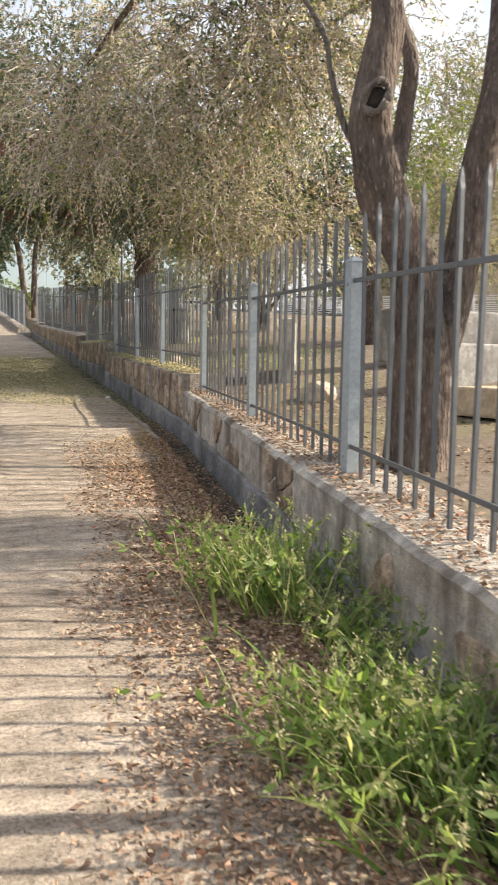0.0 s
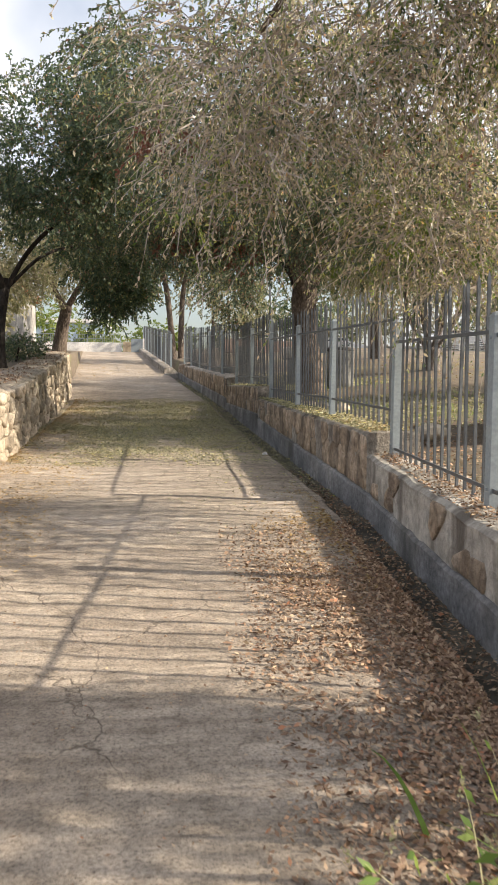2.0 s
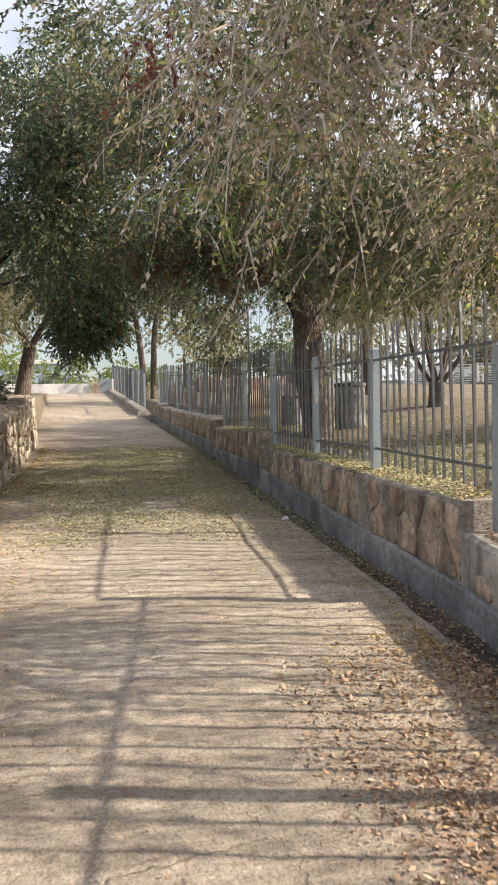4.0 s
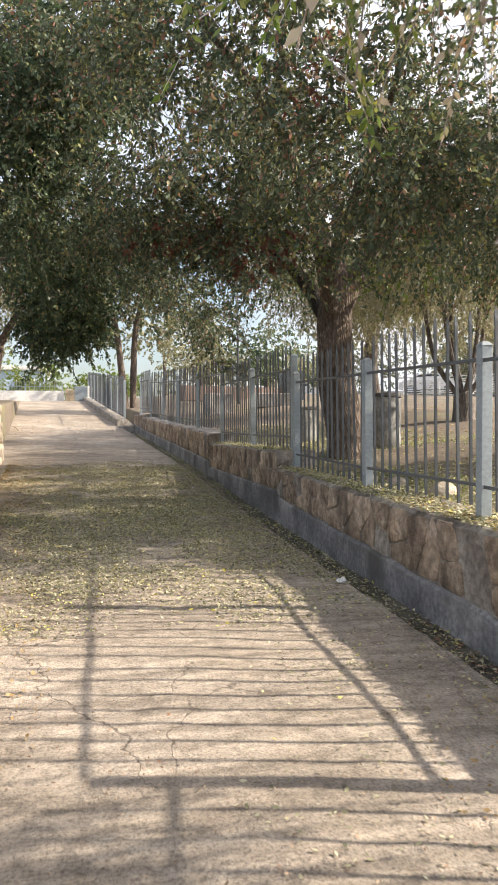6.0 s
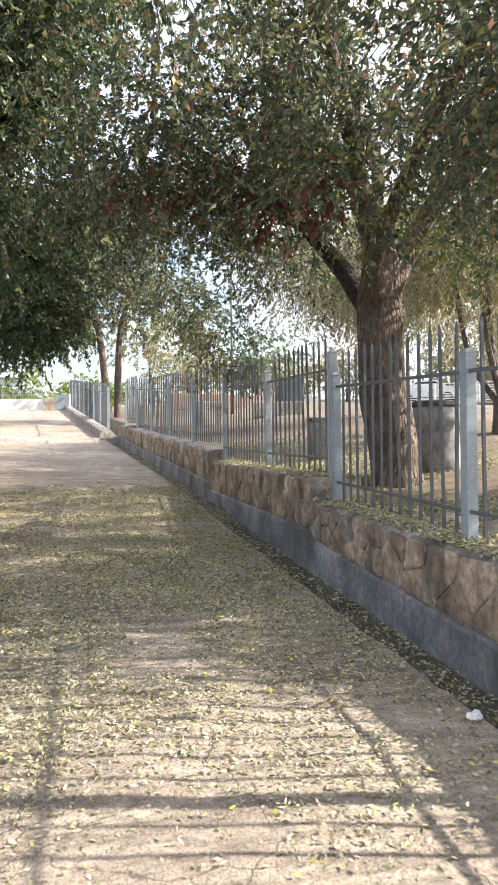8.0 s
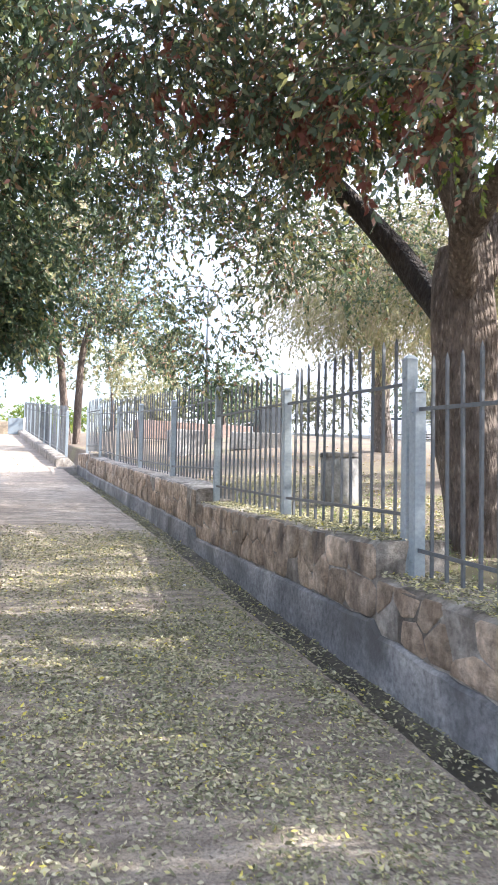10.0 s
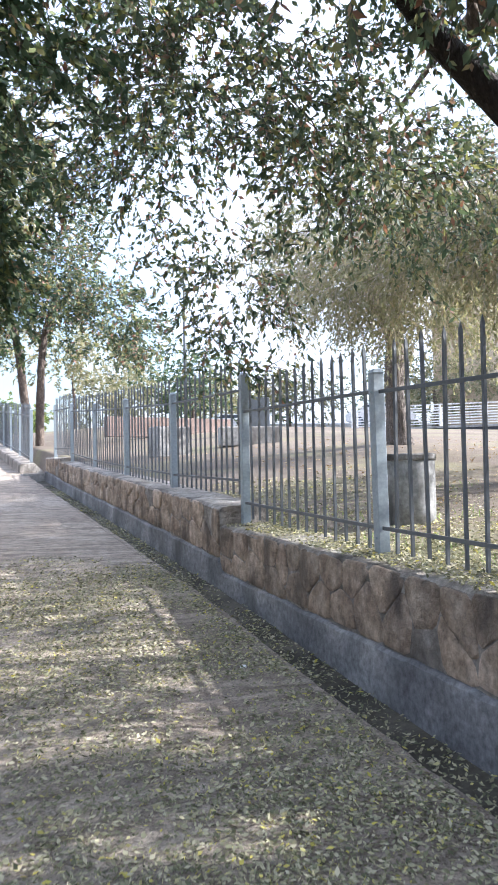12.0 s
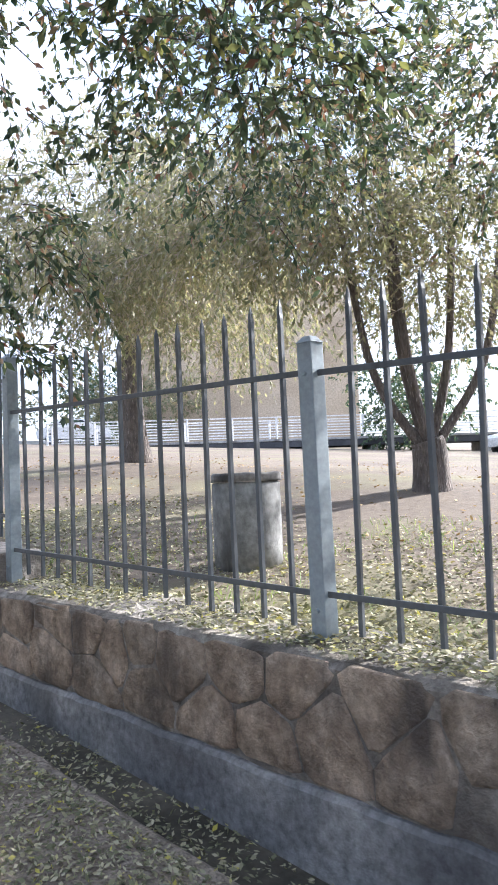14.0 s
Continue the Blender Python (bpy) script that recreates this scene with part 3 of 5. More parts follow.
def post_mesh(h):
    """Square hollow post with a low pyramid cap and two bolts."""
    bm = box_bm(0.085, 0.085, h - 0.02, (0, 0, (h - 0.02) / 2), 0.005)
    r = bmesh.ops.create_cone(bm, cap_ends=True, segments=4, radius1=0.066, radius2=0.03, depth=0.03, matrix=Matrix.Translation((0, 0, h - 0.006)) @ Matrix.Rotation(radians(45), 4, "Z"))
    return bm_mesh("post", bm, STEEL)


def bolt_mesh():
    bm = bmesh.new()
    bmesh.ops.create_cone(bm, cap_ends=True, segments=6, radius1=0.013, radius2=0.01, depth=0.014, matrix=Matrix.Rotation(radians(-90), 4, "Y"))
    return bm_mesh("bolt", bm, STEEL)


PICKET, BOLT = picket_mesh(), bolt_mesh()
rng = np.random.default_rng(4)


def fence_run(name, y_lo, y_hi, label):
    f = thing(name, (fence_x(y_lo), y_lo, wall_top(y_lo)), label, "fence", "picket fence runs", "")
    o = Vector(f.location)
    for y, z0, z1 in POSTS:
        if y_lo - 0.01 <= y < y_hi - 0.005:
            p = part("post", post_mesh(z1 - z0), f)
            p.location = Vector((fence_x(y), y, z0)) - o
            p.rotation_euler = (radians(rng.normal() * 0.5), radians(rng.normal() * 0.5), radians(rng.normal() * 1.5))
            for h in (0.16, z1 - z0 - 0.16):
                b = part("bolt", BOLT, p)
                b.location = (-0.047, 0, h)
    for a, b, l0, l1, u0, u1, tip, foot in PANELS:
        if not (y_lo - 0.01 <= a < y_hi - 0.005):
            continue
        xa, xb = fence_x(a + 0.01), fence_x(b - 0.01)
        for z0, z1 in ((l0, l1), (u0, u1)):
            p0, p1 = Vector((xa - 0.014, a + 0.03, z0)), Vector((xb - 0.014, b - 0.03, z1))
            bm = box_bm(0.012, (p1 - p0).length, 0.028, (0, 0, 0), 0.003)
            rail = part("rail", bm_mesh("rail", bm, STEEL_DARK), f)
            d = (p1 - p0).normalized()
            rail.location = (p0 + p1) / 2 - o
            rail.rotation_euler = Vector((0, 1, 0)).rotation_difference(d).to_euler()
        n = max(3, round((b - a) / 0.193))
        for i in range(1, n):
            t = i / n
            y = a + (b - a) * t
            z0, z1 = l0 + (l1 - l0) * t - foot, u0 + (u1 - u0) * t + tip
            p = part("picket", PICKET, f)
            p.location = Vector((fence_x(y) + 0.006, y, z0 + rng.normal() * 0.006)) - o
            p.scale = (1, 1, z1 - z0 + rng.normal() * 0.008)
            p.rotation_euler = (radians(rng.normal() * 0.45), radians(rng.normal() * 0.4), radians(rng.normal() * 5))


fence_run("picket_fence", -3.6, 9.72, "grey painted steel picket fence on the lowest wall step")
fence_run("picket_fence", 9.73, 17.46, "grey painted steel picket fence on the second wall step")
fence_run("picket_fence", 17.47, 22.9, "grey painted steel picket fence on the third wall step")
fence_run("picket_fence", 23.0, 36.6, "grey painted steel picket fence on the upper wall steps")
fence_run("picket_fence", 37.3, 60, "distant grey picket fence on a low kerb wall")


# ---- left rubble wall ----
def left_x(y):
    return -1.82 - 0.024 * (y - 14) if y > 14 else -1.82


def left_top(y):
    return lerp_table([(-10, 0.9), (6, 1.45), (13.5, 1.80), (16.0, 2.02), (25.2, 2.98)], y)


def left_body(y):
    z, t = road_z(y), left_top(y) + 0.03 * noise.noise((2, y * 1.5, 0))
    x = left_x(y) - off(y)
    j = 0.02 * noise.noise((2, y * 3, 3))
    return [(x - 0.75, z - 0.6), (x - 0.75, t - 0.02), (x - 0.45, t + j), (x - 0.16, t - 0.015), (x - 0.08, t - 0.05 + j), (x - 0.03, z - 0.6)]


LEFT = structure("wall_left", sweep(left_body, -10, 25.4, 0.2, RUBBLE_BED, "wall_left"), "rough pale rubble retaining wall beside the lane", "wall")


# ---- trees ----
def tree(name, base, label, category="tree"):
    return thing(name, base, label, category, "trees along the lane")


def wl_(parent, pts):
    o = Vector(parent.location)
    return [Vector(p) - o for p in pts]


def set_back(pts):
    """Limbs of the shade tree, stood a little further along the lane."""
    return [(x + 0.1 * x - 0.07, y + 0.1 * (y - 11.2), z + 0.1 * (z - 2.4)) for x, y, z in pts]


def trees():
    rng = np.random.default_rng(11)
    # pepper tree behind the first fence panels
    A = tree("pepper_tree", (2.80, 4.67, yard_z(2.80, 4.67) - 0.05), "old furrowed tree with dry drooping olive foliage behind the fence")
    limb("trunk", wl_(A, [(2.81, 4.68, 0.44), (2.79, 4.67, 1.05), (2.77, 4.67, 1.52), (2.74, 4.67, 1.93), (2.69, 4.66, 2.17)]), 0.215, 0.16, BARK_A, A, 18, 0.24, 30, flare=0.1)
    limb("limb", wl_(A, [(2.75, 4.67, 1.69), (2.69, 4.66, 2.10), (2.55, 4.66, 2.38), (2.38, 4.66, 2.78), (2.33, 4.66, 3.08), (2.41, 4.68, 3.47), (2.46, 4.70, 3.85), (2.40, 4.99, 4.67), (2.02, 5.76, 5.53)]), 0.175, 0.09, BARK_A, A, 16, 0.34, 48)
    limb("limb", wl_(A, [(2.81, 4.68, 1.36), (2.99, 4.73, 1.79), (3.15, 4.75, 2.32), (3.24, 4.75, 2.94), (3.36, 4.75, 3.47), (3.60, 5.09, 4.48), (3.84, 5.57, 5.44)]), 0.16, 0.07, BARK_A, A, 14, 0.28, 36)
    limb("limb", wl_(A, [(2.51, 4.75, 2.60), (2.69, 4.94, 2.94), (2.77, 4.99, 3.28), (2.79, 5.04, 3.80), (2.59, 5.76, 4.76), (1.92, 7.30, 5.15)]), 0.085, 0.03, BARK_A, A, 10, 0.22, 26)
    limb("limb", wl_(A, [(2.34, 4.70, 2.85), (2.24, 4.82, 3.05), (2.14, 4.86, 3.4), (2.08, 4.95, 3.76), (1.85, 5.57, 4.6)]), 0.028, 0.012, BARK_D, A, 8, 0.22, 20)
    limb("limb", wl_(A, [(2.43, 4.80, 4.09), (2.02, 6.34, 4.76), (1.44, 7.68, 5.05), (0.96, 8.45, 4.57)]), 0.075, 0.02, BARK_A, A, 9, 0.15, 20)
    limb("limb", wl_(A, [(3.58, 5.07, 4.40), (3.7, 6.34, 5.0), (3.3, 7.87, 5.0)]), 0.045, 0.02, BARK_A, A, 9, 0.15, 20)
    limb("limb", wl_(A, [(3.31, 4.70, 3.32), (4.22, 4.03, 4.09), (5.18, 3.26, 4.48), (5.95, 2.69, 4.48)]), 0.04, 0.02, BARK_A, A, 9, 0.15, 20)
    # scar of a lost branch: a raised collar round a dark hollow
    ring_v, ring_f = tube_data([Vector((0.07 * math.cos(a), 0.012 * math.sin(2 * a), 0.10 * math.sin(a))) for a in [2 * math.pi * i / 16 for i in range(17)]], [0.024 + 0.008 * math.sin(1.7 * i) for i in range(17)], 8, 0.3)
    k = part("knot", mesh_of("knot", ring_v, ring_f, BARK_D, True), A, "pale rounded scar ring of a lost branch")
    k.location = Vector((2.28, 4.47, 3.16)) - Vector(A.location)
    k.rotation_euler = (0, radians(28), radians(-24))
    hv, hf = tube_data([(0, 0.05, 0), (0, 0.012, 0), (0, 0.004, 0)], [0.075, 0.07, 0.03], 16, 0.0)
    h = part("hollow", mesh_of("hollow", hv, hf, BARK_C, True), A, "dark hollow inside the scar")
    h.location, h.rotation_euler = k.location, k.rotation_euler
    blobs = [((1.2, 7.6, 4.8), (1.1, 1.2, 1.1), 2.4), ((2.2, 7.5, 4.5), (1.1, 1.2, 1.0), 2.0), ((3.0, 7.6, 4.6), (0.9, 1.0, 0.8), 1.2), ((0.75, 8.3, 4.1), (0.6, 0.8, 0.9), 1.3), ((1.3, 8.5, 3.35), (0.8, 0.7, 0.6), 1.5), ((2.2, 8.4, 3.2), (0.8, 0.7, 0.6), 1.7),
             ((3.1, 8.4, 3.2), (0.8, 0.7, 0.7), 1.3), ((1.8, 6.5, 5.3), (1.3, 1.0, 0.6), 1.3), ((1.0, 7.2, 5.8), (0.9, 1.0, 0.6), 0.9), ((2.6, 9.2, 4.9), (1.3, 0.8, 0.9), 1.4), ((1.2, 9.4, 4.9), (1.0, 0.8, 0.9), 1.2), ((3.9, 8.6, 4.9), (0.8, 0.7, 0.7), 1.0), ((4.9, 8.9, 5.8), (1.0, 0.8, 0.8), 1.0), ((3.3, 6.9, 5.4), (0.9, 0.8, 0.6), 0.9)]
    crown(A, rng, blobs, 6300, (0.45, 1.1), 1.0, 20, (0.026, 0.052, 0.44), LEAF_DRY, TWIG, stout=0.006, gaps=0.08)
    crown(A, rng, [((2.9, 7.2, 4.6), (0.8, 0.8, 0.6), 1.0), ((1.5, 7.6, 4.1), (0.8, 0.8, 0.6), 1.0), ((2.3, 7.6, 5.0), (0.9, 0.8, 0.5), 1.0), ((1.9, 8.4, 3.3), (1.1, 0.6, 0.4), 1.2)], 640, (0.3, 0.8), 0.95, 18, (0.032, 0.06, 0.4), LEAF_MIX, TWIG)
    crown(A, rng, [((3.0, 7.4, 4.0), (0.7, 0.7, 0.5), 1.0), ((1.4, 7.2, 4.6), (0.7, 0.7, 0.5), 0.5), ((2.4, 8.3, 3.15), (0.9, 0.5, 0.35), 1.0), ((0.5, 9.4, 3.5), (0.25, 0.3, 0.3), 0.3)], 230, (0.3, 0.6), 0.95, 16, (0.035, 0.06, 0.4), LEAF_LIME, TWIG)
    crown(A, rng, [((4.1, 7.0, 3.6), (0.5, 0.6, 0.7), 1.0)], 200, (0.4, 0.8), 0.9, 16, (0.04, 0.07, 0.36), LEAF_LIME, TWIG)
    crown(A, rng, [((5.2, 3.85, 3.7), (0.8, 0.4, 0.6), 1.6), ((5.7, 3.0, 4.1), (0.9, 0.3, 0.5), 0.6), ((6.4, 3.6, 4.7), (0.8, 0.4, 0.6), 0.8)], 620, (0.3, 0.7), 1.0, 20, (0.035, 0.065, 0.44), LEAF_DRY, TWIG, gaps=-0.2)
    crown(A, rng, [((0.15, 8.5, 3.75), (0.12, 0.14, 0.25), 1.0), ((2.9, 8.6, 3.7), (0.25, 0.3, 0.3), 0.7)], 24, (0.2, 0.45), 1.0, 20, (0.03, 0.055, 0.45), LEAF_RED, TWIG, gaps=-2.0)

    # tree behind the third step
    B = tree("shade_tree", (3.42, 17.95, yard_z(3.42, 17.95) - 0.05), "broad tree with a thick furrowed trunk and turning leaves")
    limb("trunk", wl_(B, set_back([(3.34, 17.3, 1.4), (3.24, 17.35, 2.0), (3.12, 17.4, 3.0), (3.12, 17.45, 3.75), (3.15, 17.5, 4.1)])), 0.27, 0.245, BARK_B, B, 18, 0.24, 30, flare=0.2)
    limb("limb", wl_(B, [(3.42, 18.0, 3.4), (3.33, 18.5, 3.95), (3.26, 18.9, 4.4), (2.98, 19.15, 4.88), (2.54, 19.22, 5.28), (2.29, 19.2, 5.5), (1.6, 19.0, 5.75), (0.9, 18.5, 5.9)]), 0.135, 0.04, BARK_C, B, 12, 0.3, 40)
    limb("limb", wl_(B, set_back([(2.42, 18.15, 4.85), (2.25, 18.0, 5.2), (1.9, 18.1, 5.7), (1.4, 18.6, 6.3)])), 0.07, 0.025, BARK_B, B, 9, 0.25, 20)
    limb("limb", wl_(B, [(3.45, 18.03, 3.7), (3.43, 18.08, 4.45), (3.11, 18.1, 5.3), (3.05, 18.1, 6.25), (2.85, 18.25, 7.3)]), 0.18, 0.07, BARK_B, B, 13, 0.24, 32)
    limb("limb", wl_(B, set_back([(3.25, 17.45, 3.9), (3.6, 17.4, 4.6), (4.2, 17.2, 5.4), (4.9, 17.0, 6.2)])), 0.16, 0.06, BARK_B, B, 11, 0.2, 22)
    limb("limb", wl_(B, set_back([(3.05, 17.35, 3.7), (2.6, 16.6, 4.6), (1.8, 15.4, 5.4), (0.8, 14.2, 5.8)])), 0.12, 0.04, BARK_B, B, 10, 0.2, 22)
    limb("limb", wl_(B, [(3.0, 17.4, 4.2), (2.9, 16.0, 4.9), (2.7, 14.6, 5.2), (2.3, 13.0, 5.3)]), 0.09, 0.02, BARK_B, B, 9, 0.2, 20)
    limb("limb", wl_(B, set_back([(1.9, 18.2, 5.1), (1.6, 19.5, 5.8), (1.3, 21.0, 6.1)])), 0.06, 0.02, BARK_B, B, 9, 0.2, 20)
    limb("limb", wl_(B, set_back([(3.2, 17.6, 5.0), (3.8, 19.2, 6.3), (4.4, 21.0, 6.9), (4.6, 22.6, 6.8)])), 0.08, 0.03, BARK_B, B, 9, 0.2, 20)
    blobs = [((0.9, 15.6, 7.2), (1.7, 1.9, 1.0), 2.6), ((0.9, 15.2, 5.7), (1.9, 2.0, 1.1), 2.4), ((2.4, 15.6, 5.7), (1.4, 1.6, 0.9), 1.8), ((3.9, 15.8, 5.5), (1.3, 1.5, 0.9), 1.6), ((1.3, 18.6, 6.0), (1.9, 2.0, 1.0), 2.4),
             ((3.2, 19.0, 6.6), (2.0, 2.2, 1.2), 2.0), ((4.9, 17.2, 6.2), (1.6, 2.0, 1.2), 1.6), ((1.6, 21.8, 5.6), (1.7, 1.8, 0.9), 2.0), ((4.3, 22.2, 5.9), (1.7, 1.6, 1.0), 1.5), ((-0.4, 16.8, 6.2), (1.5, 2.0, 0.9), 1.2), ((5.6, 15.6, 5.3), (1.5, 1.5, 1.1), 2.2), ((6.4, 17.6, 5.6), (1.6, 1.7, 1.2), 2.2), ((5.6, 19.4, 5.9), (1.5, 1.5, 1.1), 2.0), ((5.2, 13.9, 5.0), (1.2, 0.9, 0.8), 1.0),
             ((2.4, 13.6, 4.9), (1.0, 1.0, 0.9), 2.0), ((3.4, 14.2, 4.4), (1.0, 1.0, 0.9), 1.6), ((1.2, 13.4, 5.4), (1.2, 1.1, 0.8), 2.0), ((0.0, 14.2, 5.4), (1.0, 1.1, 0.8), 1.5), ((2.0, 15.0, 4.2), (0.7, 0.7, 0.6), 0.9), ((2.6, 12.6, 5.8), (1.4, 1.0, 0.8), 1.7), ((0.6, 12.6, 6.2), (1.4, 1.0, 0.7), 1.5), ((4.3, 13.4, 5.8), (1.3, 1.1, 0.9), 1.5),
             ((0.2, 16.8, 5.0), (1.2, 1.0, 0.6), 2.2), ((1.5, 16.9, 5.0), (1.0, 1.0, 0.6), 2.0), ((-0.7, 18.4, 5.4), (1.1, 1.1, 0.7), 0.7), ((1.2, 20.2, 5.2), (1.2, 1.2, 0.7), 1.4)]
    crown(B, rng, blobs, 21000, (0.3, 0.75), 0.7, 22, (0.038, 0.075, 0.5), LEAF_MIX, TWIG_D, gaps=0.12)
    # dry hanging strands and a few red sprays at the near edge of the crown
    crown(B, rng, [((3.0, 11.6, 5.6), (0.9, 0.8, 0.8), 1.0), ((4.0, 12.4, 4.8), (0.8, 0.8, 0.9), 1.2), ((2.0, 11.4, 6.3), (1.0, 0.8, 0.6), 0.8)], 900, (0.5, 1.2), 1.0, 20, (0.03, 0.06, 0.44), LEAF_DRY, TWIG, stout=0.0055)
    crown(B, rng, [((3.55, 12.6, 5.1), (0.18, 0.25, 0.35), 1.0), ((1.4, 13.2, 4.9), (0.22, 0.25, 0.3), 0.8)], 40, (0.2, 0.4), 1.0, 20, (0.03, 0.06, 0.5), LEAF_RED, TWIG_D, gaps=-2.0)
    # red leaf sprays
    crown(B, rng, [((1.75, 16.6, 4.35), (0.3, 0.3, 0.25), 1.0), ((1.3, 17.2, 4.7), (0.35, 0.4, 0.25), 1.0), ((0.5, 16.5, 4.55), (0.25, 0.35, 0.2), 0.8), ((2.1, 16.2, 4.6), (0.3, 0.3, 0.25), 0.8)], 110, (0.12, 0.3), 0.9, 22, (0.04, 0.08, 0.55), LEAF_RED, TWIG_D)
    crown(B, rng, [((2.3, 22.8, 4.6), (0.9, 0.8, 0.6), 1.0), ((3.1, 21.6, 4.5), (0.8, 0.8, 0.6), 1.0), ((2.6, 20.6, 5.0), (0.9, 0.9, 0.5), 1.0), ((2.5, 23.1, 3.75), (0.45, 0.4, 0.35), 0.5)], 900, (0.3, 0.7), 0.8, 16, (0.05, 0.1, 0.42), LEAF_MIX, TWIG_D)

    crown(B, rng, [((2.7, 16.6, 4.75), (0.8, 0.5, 0.5), 1.0), ((3.75, 16.7, 4.35), (0.6, 0.6, 0.45), 1.0), ((2.3, 17.0, 5.1), (0.7, 0.5, 0.4), 0.8), ((4.2, 16.9, 4.6), (0.7, 0.7, 0.5), 0.9)], 260, (0.25, 0.55), 0.9, 18, (0.04, 0.08, 0.45), LEAF_LIME, TWIG_D)

    # left trees
    L = tree("dark_tree", (-3.05, 19.4, bank_z(-3.05, 19.4) - 0.05), "slender dark-barked tree on the bank behind the rubble wall")
    limb("trunk", wl_(L, [(-3.05, 19.4, 2.1), (-3.05, 19.4, 3.2), (-2.9, 19.5, 4.2)]), 0.15, 0.11, BARK_C, L, 12, 0.15, 16, flare=0.08)
    limb("limb", wl_(L, [(-2.95, 19.45, 3.9), (-2.3, 19.3, 4.9), (-1.2, 18.8, 5.7), (0.0, 18.4, 6.2)]), 0.06, 0.02, BARK_C, L, 9, 0.15, 16)
    limb("limb", wl_(L, [(-2.95, 19.45, 4.0), (-3.4, 19.0, 5.2), (-3.6, 18.6, 6.6)]), 0.09, 0.03, BARK_C, L, 9, 0.15, 16)
    limb("limb", wl_(L, [(-2.9, 19.5, 4.0), (-2.2, 20.4, 4.9), (-1.2, 21.2, 5.3), (-0.5, 21.6, 5.0)]), 0.045, 0.015, BARK_C, L, 9, 0.15, 16)
    blobs = [((-0.5, 19.6, 8.4), (1.6, 1.8, 1.0), 1.4), ((-1.3, 19.2, 7.2), (1.7, 2.0, 1.3), 2.4), ((-0.4, 17.8, 7.4), (1.3, 1.6, 1.1), 1.4), ((-1.4, 18.6, 5.8), (1.7, 2.0, 1.2), 2.6), ((-3.2, 18.6, 6.2), (1.5, 1.6, 1.3), 1.6), ((-0.9, 20.6, 5.5), (1.3, 1.5, 1.0), 2.0), ((-0.4, 21.6, 4.35), (0.4, 0.45, 0.7), 0.5), ((-0.2, 17.6, 6.2), (1.4, 1.6, 1.0), 1.6),
             ((-2.2, 16.6, 6.3), (1.3, 1.4, 1.1), 1.2), ((-1.9, 22.5, 5.9), (1.3, 1.4, 0.9), 1.4), ((-0.6, 20.2, 4.9), (1.2, 1.1, 0.7), 1.0), ((-0.7, 22.3, 4.4), (0.7, 0.9, 0.9), 1.3)]
    crown(L, rng, blobs, 12500, (0.3, 0.7), 0.75, 22, (0.045, 0.09, 0.5), LEAF_GREEN, TWIG_D)

    M = tree("leaning_tree", (-2.55, 26.6, bank_z(-2.55, 26.6) - 0.05), "grey-trunked tree leaning over the end of the rubble wall")
    limb("trunk", wl_(M, [(-2.6, 26.6, 2.6), (-2.5, 26.6, 3.6), (-2.3, 26.4, 4.5)]), 0.22, 0.16, BARK_B, M, 12, 0.18, 16, flare=0.08)
    limb("limb", wl_(M, [(-2.35, 26.45, 4.3), (-1.6, 26.0, 5.4), (-0.6, 25.6, 6.2)]), 0.1, 0.03, BARK_B, M, 9, 0.15, 14)
    limb("limb", wl_(M, [(-2.35, 26.45, 4.3), (-3.0, 26.8, 5.6), (-3.6, 27.0, 7.0)]), 0.1, 0.03, BARK_B, M, 9, 0.15, 14)
    blobs = [((-1.2, 25.6, 6.6), (1.9, 2.2, 1.4), 2.2), ((-3.4, 26.6, 6.8), (2.0, 2.0, 1.5), 1.8), ((-2.4, 28.6, 6.0), (1.8, 2.0, 1.3), 1.5), ((-4.5, 24.5, 5.4), (1.5, 1.8, 1.4), 1.4), ((-3.4, 24.6, 4.9), (0.9, 1.3, 0.8), 0.8)]
    crown(M, rng, blobs, 5600, (0.4, 0.9), 0.8, 18, (0.07, 0.12, 0.42), LEAF_PALE, TWIG)

    # twin stems beyond the far fence
    C = tree("twin_stem_tree", (1.75, 44.0, yard_z(1.9, 44.0) - 0.1), "tall tree with two slim trunks behind the far fence")
    limb("trunk", wl_(C, [(1.65, 44.0, 3.4), (1.45, 44.0, 5.6), (1.2, 44.0, 7.6), (0.7, 43.6, 9.6)]), 0.19, 0.1, BARK_B, C, 10, 0.15, 18)
    limb("trunk", wl_(C, [(2.0, 44.2, 3.4), (2.05, 44.2, 5.8), (2.2, 44.2, 7.8), (2.8, 44.4, 9.8)]), 0.17, 0.1, BARK_B, C, 10, 0.15, 18)
    blobs = [((0.4, 43.2, 9.6), (2.8, 2.6, 2.2), 2.0), ((3.0, 44.5, 9.8), (2.8, 2.6, 2.2), 2.0), ((4.8, 44.0, 8.2), (2.0, 2.0, 1.6), 1.2), ((1.4, 44.0, 12.2), (3.0, 3.0, 2.2), 1.6), ((-1.0, 43.0, 7.6), (1.6, 1.6, 1.4), 1.0)]
    crown(C, rng, blobs, 4000, (0.5, 1.2), 0.8, 18, (0.11, 0.2, 0.45), LEAF_MIX, TWIG_D)

    # multi-stemmed tree in the yard
    D = tree("multi_stem_tree", (8.1, 23.1, yard_z(8.1, 23.1) - 0.05), "bare-limbed multi-stemmed tree standing in the sandy yard")
    z0 = D.location.z
    limb("trunk", wl_(D, [(8.10, 23.10, z0 - 0.1), (8.08, 23.10, z0 + 0.5), (8.05, 23.12, z0 + 0.65)]), 0.24, 0.2, BARK_D, D, 14, 0.2, 12, flare=0.08)
